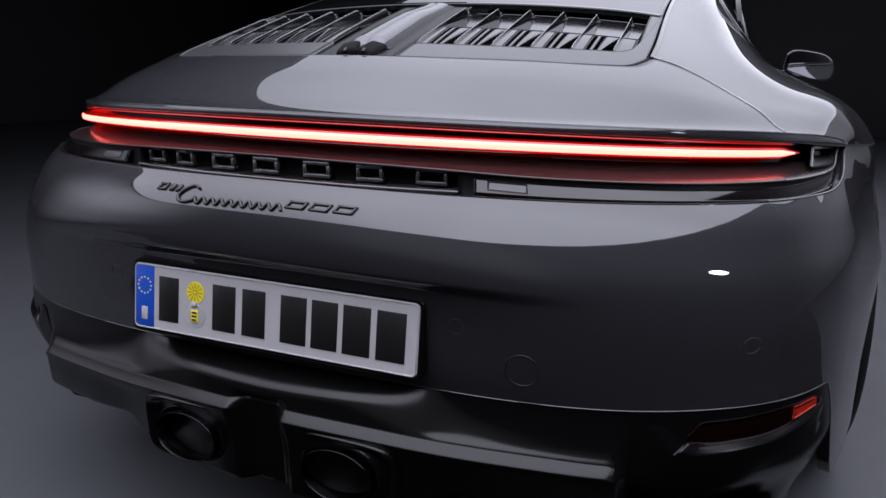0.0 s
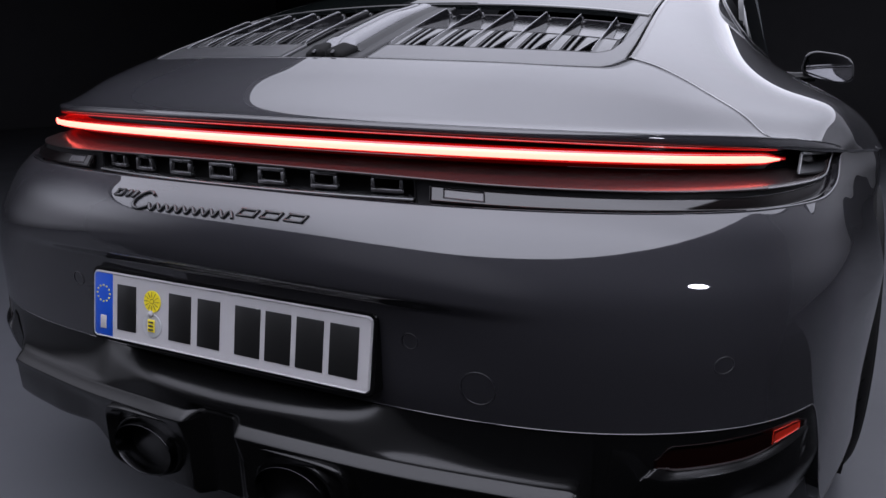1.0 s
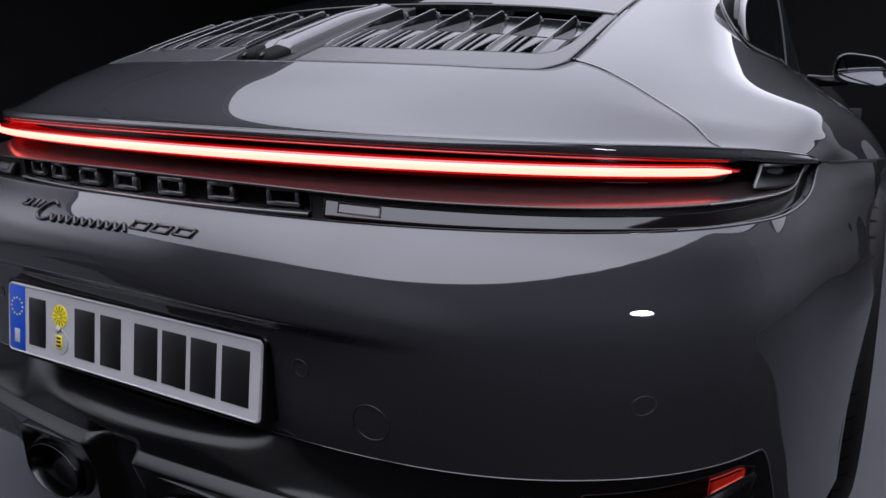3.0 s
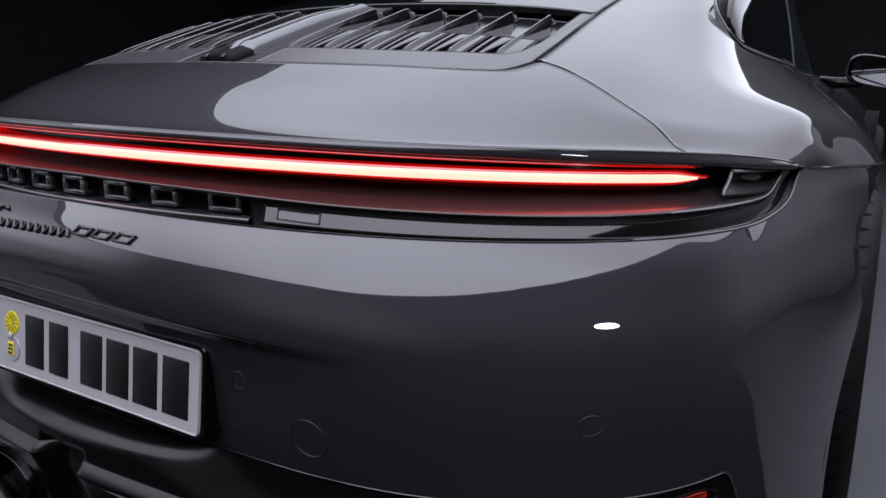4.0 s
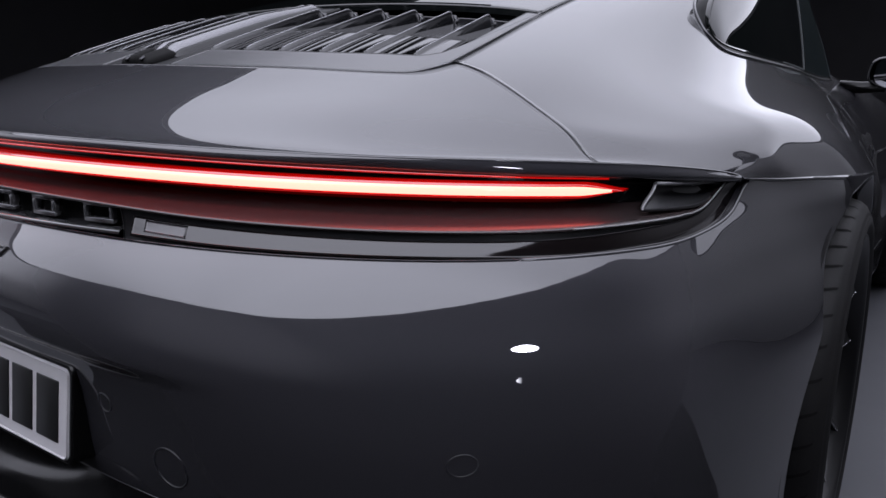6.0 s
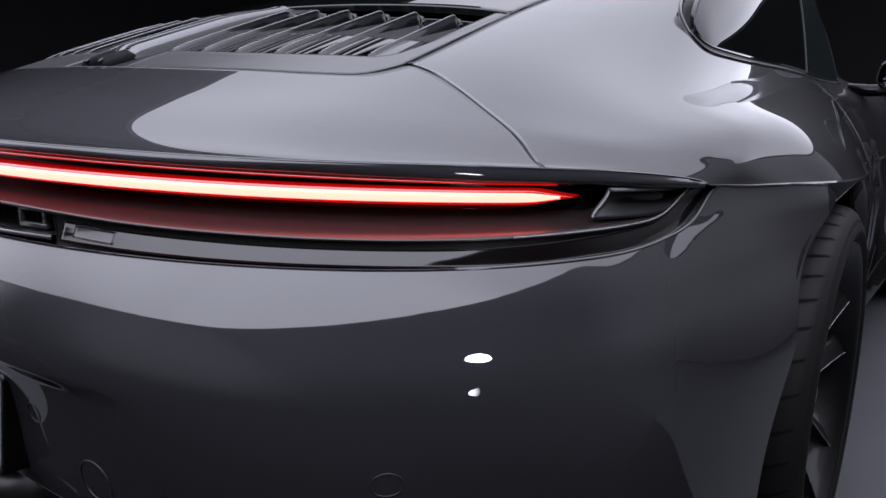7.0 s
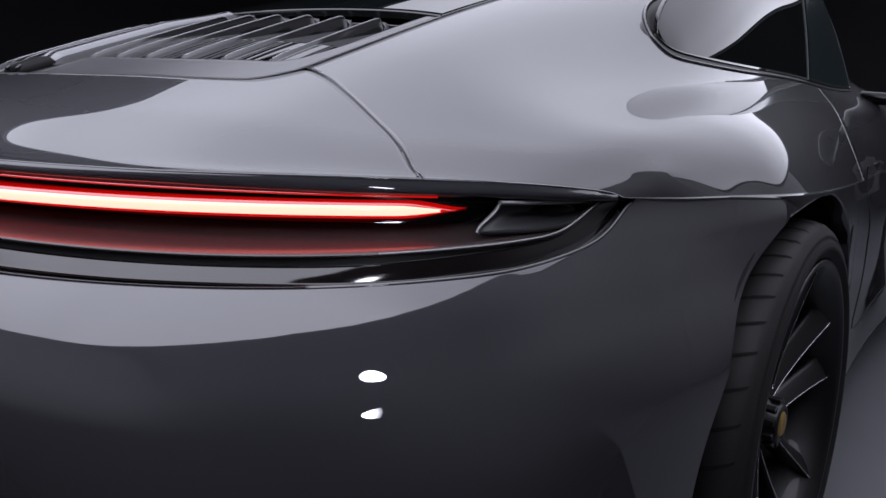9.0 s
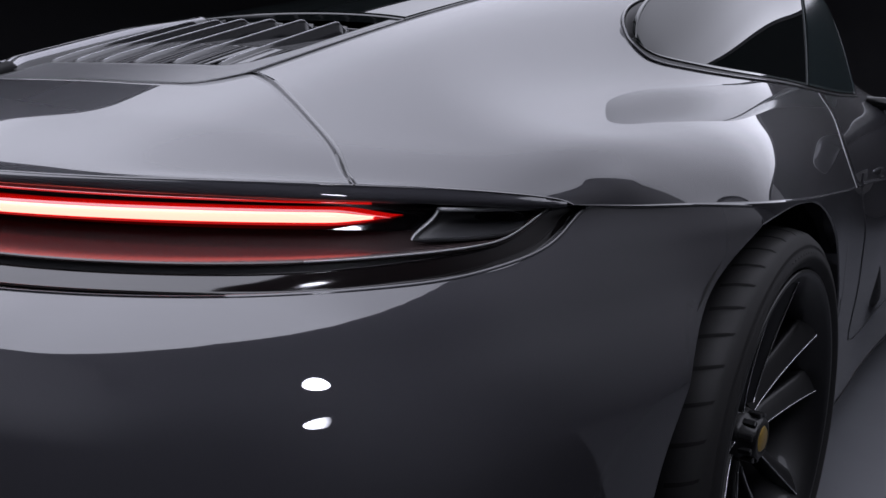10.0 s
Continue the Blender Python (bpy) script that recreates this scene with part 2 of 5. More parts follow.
bumper_top = spline([0, 0.22, 0.315, 0.395, 0.49, 0.60, 0.65, 0.68, 0.705, 0.73, 0.75, 0.768, 0.79, 0.86, 1.0], [0.766, 0.764, 0.762, 0.760, 0.758, 0.757, 0.758, 0.762, 0.767, 0.777, 0.793, 0.8095, 0.810, 0.803, 0.786])
shelf_top = spline([0, 0.2, 0.26, 0.34, 0.41, 0.48, 0.54, 0.6, 0.66, 0.69, 0.706, 0.722, 0.735], [0.800, 0.795, 0.791, 0.787, 0.784, 0.782, 0.781, 0.781, 0.782, 0.787, 0.795, 0.806, 0.815])


bottom_edge = spline([0, 0.2, 0.33, 0.44, 0.5, 0.57, 0.64, 0.69, 0.8, 1.0], [0.468, 0.472, 0.476, 0.480, 0.481, 0.479, 0.476, 0.475, 0.475, 0.475])


def bumper_bottom(q):
    return bottom_edge(q) - 0.21 * smooth(0.698, 0.80, q)


def recess(x, z):
    """Depth of the hollow round the number plate."""
    line = 0.650 - 0.005 * (np.abs(x) / 0.4) ** 2
    side = 1 - smooth(0.22, 0.54, np.abs(x))
    return 0.017 * smooth(line + 0.004, line - 0.018, z) * side * (1 - smooth(0.62, 0.47, z))


def skin(q, top, bottom, r, inset=0.0):
    """Places on the right half of the tail's skin: q from the middle round to the arch, r from the top heights down to the bottom ones."""
    out = np.zeros((len(q), len(r), 3))
    zs = np.linspace(0.24, 0.83, 119)
    stack = np.array([np.stack(level(max(z, 0.40), q, float(np.minimum(arch_rear(z), JOINT_Y))), -1) for z in zs])
    for i in range(len(q)):
        z = top[i] + (bottom[i] - top[i]) * r
        x = np.interp(z, zs, stack[:, i, 0])
        y = np.interp(z, zs, stack[:, i, 1])
        out[i] = np.stack([x, y + recess(x, z), z], -1)
    if np.any(inset):
        n = np.cross(np.gradient(out, axis=0), np.gradient(out, axis=1))
        n /= np.linalg.norm(n, axis=-1, keepdims=True)
        n *= -np.sign(n[..., 1:2])
        out = out - n * inset
    return out


def bumper(q, r):
    return skin(q, bumper_top(q), bumper_bottom(q), r)


# ---- building helpers ----
def mesh_of(name, verts, faces, flat=False):
    me = bpy.data.meshes.new(name)
    me.from_pydata([tuple(float(c) for c in v) for v in verts], [], faces)
    me.update()
    if not flat:
        me.shade_smooth()
    return me


def part(name, shape, mat, parent, label=""):
    """Links a shape (a bmesh, a mesh, or verts and faces) as one mesh object under a thing or a part."""
    if isinstance(shape, bmesh.types.BMesh):
        me = bpy.data.meshes.new(name)
        shape.normal_update()
        shape.to_mesh(me)
        shape.free()
        me.shade_smooth()
    elif isinstance(shape, tuple):
        me = mesh_of(name, *shape)
    else:
        me = shape
    if not me.materials:
        me.materials.append(mat)
    ob = new(name, me)
    if parent:
        ob.parent = parent
        chain, p = Matrix(), parent
        while p:
            chain = p.matrix_basis @ chain if p.parent is None else p.matrix_parent_inverse @ p.matrix_basis @ chain
            p = p.parent
        ob.matrix_parent_inverse = chain.inverted()
    if label:
        ob["label"] = label
    return ob


def grid_normals(g):
    a, b = np.gradient(g, axis=0), np.gradient(g, axis=1)
    n = np.cross(a, b)
    return n / np.maximum(np.linalg.norm(n, axis=-1, keepdims=True), 1e-9)


def sheet(g, outward, sides="abcd", r=0.003, depth=0.012, closed=False):
    """Verts and faces of a panel from a grid of places, with rounded edges turned in on the named sides
    (a: first row, b: last row, c: first column, d: last column). outward: a direction the skin faces."""
    m, n = g.shape[:2]
    nor = grid_normals(g)
    if (nor * np.asarray(outward, float)).sum() < 0:
        nor = -nor
        flip = True
    else:
        flip = False
    verts = list(g.reshape(-1, 3))
    idx = lambda i, j: i * n + j
    faces = []
    for i in range(m - 1):
        for j in range(n - 1):
            f = (idx(i, j), idx(i + 1, j), idx(i + 1, j + 1), idx(i, j + 1))
            faces.append(f[::-1] if flip else f)
    for side in sides:
        if side in "ab":
            i, k = (0, 1) if side == "a" else (m - 1, m - 2)
            line = [idx(i, j) for j in range(n)]
            edge, inner, nn = g[i], g[k], nor[i]
        else:
            j, k = (0, 1) if side == "c" else (n - 1, n - 2)
            line = [idx(i, j) for i in range(m)]
            edge, inner, nn = g[:, j], g[:, k], nor[:, j]
        out = edge - inner
        out -= (out * nn).sum(-1, keepdims=True) * nn
        out /= np.maximum(np.linalg.norm(out, axis=-1, keepdims=True), 1e-9)
        prev = line
        for s, d in ((0.38, 0.08), (0.71, 0.29), (0.92, 0.62), (1.0, 1.0), (1.0, None)):
            ring = edge + out * (r * s) - nn * (depth if d is None else r * d)
            cur = list(range(len(verts), len(verts) + len(ring)))
            verts += list(ring)
            rev = (side in "ad") != flip
            for q in range(len(ring) - 1):
                f = (prev[q], prev[q + 1], cur[q + 1], cur[q])
                faces.append(f if not rev else f[::-1])
            prev = cur
    return verts, faces


def both(g):
    """A grid whose first row lies on the centre line, joined with its mirror image."""
    return np.concatenate([g[:0:-1] * [-1, 1, 1], g])


def mirrored(g):
    return g * np.array([-1, 1, 1])


def strip(lines):
    """A grid from several lines of places of one length."""
    return np.stack([np.asarray(l, float) for l in lines], 1)


def box(bm, size, m, bevel=0.0, segments=2):
    made = bmesh.ops.create_cube(bm, size=1, matrix=m @ Matrix.Diagonal((*size, 1)))
    if bevel:
        edges = list({e for v in made["verts"] for e in v.link_edges})
        bmesh.ops.bevel(bm, geom=edges, offset=bevel, segments=segments, affect="EDGES", profile=0.5)
    return bm


def block(size, m, bevel=0.0, segments=2):
    return box(bmesh.new(), size, m, bevel, segments)


def revolve(profile, m, steps=96, axis_x=True):
    """Verts and faces of a profile of (radius, along) turned round the x axis."""
    verts, faces = [], []
    n = len(profile)
    for i in range(steps):
        a = 2 * math.pi * i / steps
        for rad, along in profile:
            verts.append(m @ Vector((along, rad * math.cos(a), rad * math.sin(a))))
    for i in range(steps):
        for j in range(n - 1):
            k = (i + 1) % steps
            faces.append((i * n + j, k * n + j, k * n + j + 1, i * n + j + 1))
    return verts, faces


def tube(points, radius, closed=False, steps=10):
    """Verts and faces of a round rod along places."""
    p = np.asarray(points, float)
    t = np.gradient(p, axis=0)
    t /= np.linalg.norm(t, axis=1, keepdims=True)
    up = np.array([0.123, 0.2, 0.97])
    a = np.cross(t, up)
    a /= np.linalg.norm(a, axis=1, keepdims=True)
    b = np.cross(t, a)
    ang = np.linspace(0, 2 * np.pi, steps, endpoint=False)
    v = (p[:, None] + radius * (np.cos(ang)[None, :, None] * a[:, None] + np.sin(ang)[None, :, None] * b[:, None])).reshape(-1, 3)
    faces = []
    for i in range(len(p) - 1):
        for j in range(steps):
            k = (j + 1) % steps
            faces.append((i * steps + j, i * steps + k, (i + 1) * steps + k, (i + 1) * steps + j))
    faces.append(tuple(range(steps)))
    faces.append(tuple(range((len(p) - 1) * steps, len(p) * steps))[::-1])
    return list(v), faces


# ---- studio ----
floor_v = [(-9, -7, 0), (10, -7, 0), (10, 12, 0), (-9, 12, 0)]
floor = part("floor", (floor_v, [(0, 1, 2, 3)]), FLOOR, None)
tagged(floor, "smooth grey painted studio floor under the car", "floor", kind="structure")
# added black sheet: darkens the floor that the lower bumper mirrors
dark_sheet = [(-2.6, -5), (5, -5), (5, 2.0), (3.3, 1.62), (1.45, 1.08), (1.2, 0.95), (1.12, 0.7), (1.05, 0.35), (0.6, 0.5), (-0.1, 0.45), (-0.16, 0.05), (-0.9, -0.50), (-1.7, -1.1), (-2.6, -1.4)]
m_ = len(dark_sheet)
dark_sheet_faces = [tuple(range(m_, 2 * m_))] + [(i, (i + 1) % m_, m_ + (i + 1) % m_, m_ + i) for i in range(m_)]
dark_sheet_ob = part("reflection_darkener", ([(x, y, 0.0) for x, y in dark_sheet] + [(x, y, 0.005) for x, y in dark_sheet], dark_sheet_faces), DARKENER, None)
tagged(dark_sheet_ob, "matt black sheet added on the floor to darken the bumper's reflection", "floor cloth", kind="structure")
for name, size, at in (("wall_north", (19.4, 0.2, 5), (0.5, 12.1, 2.5)), ("wall_south", (19.4, 0.2, 5), (0.5, -7.1, 2.5)),
                       ("wall_east", (0.2, 19, 5), (10.1, 2.5, 2.5)), ("wall_west", (0.2, 19, 5), (-9.1, 2.5, 2.5)),
                       ("ceiling", (19.4, 19.4, 0.2), (0.5, 2.5, 5.1))):
    w = part(name, block(size, pose(*at)), CEILING if name == "ceiling" else WALL, None)
    tagged(w, "plain pale studio ceiling" if name == "ceiling" else "plain black studio wall", "ceiling" if name == "ceiling" else "wall", kind="structure")

# overhead softbox with a cut rear corner; its cloth is brightest behind the car
def glow_cloth(name, fades, power):
    """Cloth lit from behind whose glow fades along the given axes: (axis, low, high, stops)."""
    m = bpy.data.materials.new(name)
    m.use_nodes = True
    ct = m.node_tree
    ct.nodes.remove(ct.nodes["Principled BSDF"])
    em = ct.nodes.new("ShaderNodeEmission")
    em.inputs["Color"].default_value = (*TINT, 1)
    co = ct.nodes.new("ShaderNodeTexCoord")
    sep = ct.nodes.new("ShaderNodeSeparateXYZ")
    ct.links.new(co.outputs["Object"], sep.inputs["Vector"])
    last = None
    for axis, low, high, stops in fades:
        rng = ct.nodes.new("ShaderNodeMapRange")
        rng.inputs["From Min"].default_value, rng.inputs["From Max"].default_value = low, high
        ct.links.new(sep.outputs[axis], rng.inputs["Value"])
        cr = ct.nodes.new("ShaderNodeValToRGB")
        cr.color_ramp.interpolation = "EASE"
        while len(cr.color_ramp.elements) < len(stops):
            cr.color_ramp.elements.new(0.5)
        for e, (at, value) in zip(cr.color_ramp.elements, stops):
            e.position, e.color = at, (value, value, value, 1)
        ct.links.new(rng.outputs["Result"], cr.inputs["Fac"])
        mul = ct.nodes.new("ShaderNodeMath")
        mul.operation = "MULTIPLY"
        ct.links.new(cr.outputs["Color"], mul.inputs[0])
        mul.inputs[1].default_value = power
        if last:
            ct.links.new(last, mul.inputs[1])
        last = mul.outputs["Value"]
    ct.links.new(last, em.inputs["Strength"])
    ct.links.new(em.outputs["Emission"], ct.nodes["Material Output"].inputs["Surface"])
    return m


cloth = glow_cloth("softbox_cloth", (("Y", -1.7, 6.5, SOFT_Y), ("X", -1.6, 2.4, SOFT_X)), SOFT_POWER)
corners = [(-2.65, -1.0), (-2.85, -1.5), (-2.72, -1.85), (-2.1, -2.0), (-1.1, -2.14), (-0.45, -2.32), (0.4, -2.28), (0.9, -2.0), (1.4, -1.58), (1.8, -1.12), (2.05, -0.65), (2.2, -0.15), (2.16, 0.4), (2.10, 0.9), (2.10, 1.25), (2.38, 1.55), (2.60, 1.9), (2.68, 2.3), (2.74, 2.75), (2.95, 3.2), (3.45, 3.6), (3.85, 3.95), (3.95, 4.4), (3.55, 4.85), (2.9, 5.3), (2.2, 5.8), (1.6, 6.2), (1.0, 6.34), (0.3, 6.38), (-1.53, 6.4), (-1.53, 2.4), (-1.50, 1.7), (-1.44, 1.25), (-1.36, 1.0), (-1.28, 0.76), (-1.32, 0.58), (-1.55, 0.5), (-1.9, 0.42), (-2.14, 0.2), (-2.36, -0.38)]


def rounded(points, times):
    """A closed outline with its corners cut away again and again."""
    p = np.array(points)
    for _ in range(times):
        nxt = np.roll(p, -1, axis=0)
        p = np.stack([0.75 * p + 0.25 * nxt, 0.25 * p + 0.75 * nxt], 1).reshape(-1, 2)
    return [tuple(float(c) for c in row) for row in p]


rim = rounded(corners, 3)
softbox = new("softbox")
softbox.location = (0, 0, BOX)
tagged(softbox, "large overhead softbox with glowing white cloth", "studio light")
bpy.context.view_layer.update()
part("cloth", ([(x, y, BOX) for x, y in rim], [tuple(range(len(rim)))[::-1]]), cloth, softbox)
n_ = len(rim)
outer = [(0.35 + (x - 0.35) * 1.012, 1.8 + (y - 1.8) * 1.008) for x, y in rim]
part("frame", ([(x, y, BOX - 0.03) for x, y in outer] + [(x, y, BOX + 0.25) for x, y in outer], [(i, (i + 1) % n_, n_ + (i + 1) % n_, n_ + i) for i in range(n_)] + [tuple(range(n_, 2 * n_))]), WALL, softbox, "black softbox frame")
for x, y in ((-1.3, 4.9), (2.0, 4.9), (-1.3, -1.3), (0.0, -1.3)):
    part("hanger", tube([(x, y, BOX + 0.24), (x, y, 3.5), (x, y, 5.01)], 0.012), WALL, softbox)

# two tall dim scrims, added out of view, brighten what both sides mirror
rise = ("Z", 0, 4.9, ((0.0, 0.05), (0.18, 0.35), (0.42, 1.0), (0.6, 1.0), (0.97, 0.0)))
for x, y0, y1, top, fade in ((-5.2, -6.0, 1.3, 4.8, (("Y", -6.0, 1.3, ((0.02, 0.0), (0.5, 1.0), (0.98, 0.0))), rise)), (5.4, -1.5, 10.0, 4.8, (("Y", -1.5, 10.0, ((0.2, 0.0), (0.42, 1.0), (1.0, 1.0))), ("Z", 0, 4.9, ((0.0, 0.12), (0.4, 1.0), (0.8, 1.0), (1.0, 0.8)))))):
    fill_cloth = glow_cloth("dim_fill_cloth", fade, FILL_POWER if x < 0 else 0.16 * FILL_POWER)
    scrim = new("scrim")
    scrim.location = (x, (y0 + y1) / 2, 0)
    tagged(scrim, "tall glowing panel added out of view to brighten the car's side", "studio scrim")
    bpy.context.view_layer.update()
    inner_x = x + (0.03 if x < 0 else -0.03)
    quad = (0, 1, 2, 3) if x < 0 else (3, 2, 1, 0)
    lean = 0.0 if x < 0 else -2.3
    part("cloth", ([(inner_x, y0, 0.1), (inner_x, y1, 0.1), (inner_x + lean, y1, top), (inner_x + lean, y0, top)], [quad]), fill_cloth, scrim)
    bm = block((0.05, y1 - y0 + 0.08, top - 0.04), pose(x, (y0 + y1) / 2, top / 2 + 0.06), 0.01)
    tilt = Matrix.Identity(4)
    tilt[0][2] = lean / top
    tilt[0][3] = -0.1 * lean / top
    bmesh.ops.transform(bm, matrix=tilt, verts=bm.verts)
    part("frame", bm, WALL, scrim, "black frame of an added glowing panel")
    for y in (y0 + 0.2, y1 - 0.2):
        part("foot", block((0.7, 0.08, 0.08), pose(x, y, 0.04), 0.01), WALL, scrim)

# a low dim scrim added far behind the camera as fill for the bumper
back_fill_cloth = glow_cloth("dim_back_fill", (("X", -5.0, 5.0, ((0.02, 0.0), (0.3, 1.0), (0.6, 1.0), (0.98, 0.1))), ("Z", 0, 4.9, ((0.05, 0.0), (0.35, 0.8), (0.7, 1.0), (1.0, 0.6)))), BACK_FILL)
back = new("scrim")
back.location = (0, -6.7, 0)
tagged(back, "wide faintly glowing panel added behind the camera to brighten the bumper", "studio scrim")
bpy.context.view_layer.update()
part("cloth", ([(-5, -6.66, 0.1), (5, -6.66, 0.1), (5, -6.66, 4.8), (-5, -6.66, 4.8)], [(3, 2, 1, 0)]), back_fill_cloth, back)
part("frame", block((10.08, 0.05, 4.76), pose(0, -6.7, 2.46), 0.01), WALL, back, "black frame of an added glowing panel")
for x in (-4.8, 4.8):
    part("foot", block((0.08, 0.5, 0.08), pose(x, -6.7, 0.04), 0.01), WALL, back)

# ---- the car ----
car = new("sports_car")
car.location = (0, 2.2, 0)
tagged(car, "glossy slate grey coupe with a lit red tail light bar", "car", kind="")
bpy.context.view_layer.update()

seam_u = spline([0, 0.25, 0.5, 0.8, 1.1, 1.4, 1.75, 2.0, 2.2, 2.35, 2.42], [4.78, 4.53, 4.26, 3.98, 3.71, 3.43, 3.04, 2.68, 2.34, 2.06, 1.87])
lid_v = spline([0, 0.6, 1.05, 1.43, 1.62, 1.76, 1.86], [1.83, 1.83, 1.88, 1.92, 1.97, 2.10, 2.42])


def seam(v):
    v = np.asarray(v, float)
    return np.where(v < 2.42, seam_u(np.minimum(v, 2.42)), 1.86)


# engine lid
a, b = np.meshgrid(np.linspace(0, 1, 90), np.linspace(0, 1, 60), indexing="ij")
vv = b * lid_v(a * 1.86)
lid = upper(a * seam_u(b * 2.42) * (1 - 0.0022), vv)
part("engine_lid", sheet(both(lid), (0, 0, 1), "abcd", 0.0016, 0.016), PAINT, car, "glossy slate grey engine lid")

# quarter panels, doors and front wings
door_v = spline([1.86, 4.6, 5.23, 6.43, 7.75, 9], [7.9, 7.7, 7.43, 6.90, 6.36, 6.2])
for flip in (False, True):
    us, vs = np.meshgrid(np.linspace(0, 1, 110), np.linspace(0, 1, 200), indexing="ij")
    vq = vs * door_v(1.86 + us * 7.14)
    g = upper(seam(vq) + 0.012 + us * (9 - seam(vq) - 0.012), vq)
    part("quarter_panel", sheet(mirrored(g) if flip else g, (0, 0, 1), "abcd", 0.0016, 0.02), PAINT, car)
    gap_v = np.linspace(0.0, 2.42, 120)
    gap = upper(seam(gap_v) + 0.004, gap_v) - [0, 0, 0.0050]
    part("lid_joint", tube(mirrored(gap) if flip else gap, 0.0042, steps=8), LAMP_GAP, car, "dark joint beside the engine lid")
    us, vs = np.meshgrid(np.linspace(0, 1, 60), np.linspace(0, 1, 60), indexing="ij")
    uf = 1.86 + us * 7.14
    v0 = door_v(uf) + 0.012
    g = upper(uf, v0 + vs * (12 - v0))
    part("front_side", sheet(mirrored(g) if flip else g, (0, 0, 1), "abcd", 0.003, 0.02), PAINT, car)
    # flank below the waist, cut out round both wheels
    vl = np.linspace(4.22, 12, 420)
    top = upper(np.full(420, 9.0), vl)
    low = np.full(420, 0.17)
    for wy in (AXLE_Y, AXLE_Y + 2.45):
        dy = top[:, 1] - wy
        low = np.maximum(low, np.where(np.abs(dy) < ARCH + 0.014, AXLE_Z + 0.419 / (ARCH + 0.014) * np.sqrt(np.maximum((ARCH + 0.014) ** 2 - dy**2, 0)), 0.17))
    low = np.minimum(low, top[:, 2] - 0.004)
    k = np.linspace(0, 1, 30)[None, :]
    z = top[:, 2:3] + (low[:, None] - top[:, 2:3]) * k
    drop = top[:, 2:3] - z
    g = np.stack([top[:, 0:1] + 0.006 * smooth(0, 0.09, drop) - 0.035 * smooth(0.2, 0.6, drop) + 0.026 * smooth(1.5, 2.1, top[:, 1:2]) * smooth(0, 0.12, drop), top[:, 1:2] + 0 * z, z], -1)
    part("flank", sheet(mirrored(g) if flip else g, (-1 if flip else 1, 0, 0), "d", 0.003, 0.03), PAINT, car)
    # lower door joint: down behind the wheel arch, round the corner and forward along the sill
    route = [(1.790, 0.775), (1.795, 0.70), (1.798, 0.55), (1.802, 0.44), (1.815, 0.395), (1.845, 0.365), (1.90, 0.352), (2.1, 0.345), (2.9, 0.345)]
    ts = np.linspace(0, len(route) - 1, 90)
    jy, jz = (np.interp(ts, range(len(route)), [p_[k_] for p_ in route]) for k_ in (0, 1))
    jx = np.interp(jy, top[:, 1], top[:, 0])
    jd = np.interp(jy, top[:, 1], top[:, 2]) - jz
    joint = np.stack([jx + 0.006 * smooth(0, 0.09, jd) - 0.035 * smooth(0.2, 0.6, jd) + 0.026 * smooth(1.5, 2.1, jy) * smooth(0, 0.12, jd) - 0.0008, jy, jz], -1)
    part("door_joint", tube(mirrored(joint) if flip else joint, 0.0024), SEAM, car, "dark joint round the door")

# roof, rear window, windscreen and bonnet along the middle
us, vs = np.meshgrid(np.linspace(0, 1.845, 50), np.linspace(0, 1, 60), indexing="ij")
part("rear_window", sheet(both(upper(us * 0.985, 3.87 + vs * 2.21)), (0, 0, 1)), GLASS, car, "dark rear window glass")
part("roof", sheet(both(upper(us, 6.1 + vs * 2.0)), (0, 0, 1)), PAINT, car)
part("windscreen", sheet(both(upper(us, 8.12 + vs * 1.2)), (0, 0, 1)), GLASS, car, "dark windscreen glass")
part("bonnet", sheet(both(upper(us, 9.34 + vs * 2.66)), (0, 0, 1)), PAINT, car)

# bumper skin
q, r = np.linspace(0, 1, 260), np.linspace(0, 1, 130)
shell = bumper(q, r)
rear_bumper = part("rear_bumper", sheet(both(shell), (0, -1, 0), "cd", 0.0022, 0.02), PAINT, car, "slate grey painted rear bumper")
for sg in (-1, 1):
    turned_in = np.stack([shell[-1] + [dx, dy, 0] for dx, dy in ((0, 0), (-0.002, 0.0012), (-0.006, 0.0016), (-0.035, 0.002))], 1)
    part("arch_flange", sheet(turned_in * [sg, 1, 1], (0, 1, 0), "", 0.001), LAMP_GAP, rear_bumper, "dark turned-in edge at the wheel arch")


# ---- lamp band across the tail ----
def curve(x, y0, c2, c4, c6, z0, z2, z4):
    x = np.asarray(x, float)
    return np.stack([x, y0 + c2 * x**2 + c4 * x**4 + c6 * x**6, z0 + z2 * x**2 + z4 * x**4], -1)


def bar_line(x, back=0.0, rise=0.0):
    return curve(x, 0.063 + back, 0.319, 0.363, 0.464, 0.827 + rise, -0.017, -0.033)


def glow_line(x, back=0.0, rise=0.0):
    """A line of the lit bar, which tapers to its two tips."""
    k = 1 - 0.93 * smooth(0.715, 0.750, np.abs(x))
    g = bar_line(x, back, 0.0)
    g[:, 2] += 0.0068 + (rise - 0.0068) * k
    return g


def edge_line(x, back=0.0, rise=0.0):
    return curve(x, 0.076 + back, 0.319, 0.363, 0.464, 0.866 + rise, -0.022, -0.042)


q_shelf = np.linspace(0, 0.733, 160)
shelf_skin = skin(q_shelf, shelf_top(q_shelf), shelf_top(q_shelf), np.zeros(1))[:, 0]


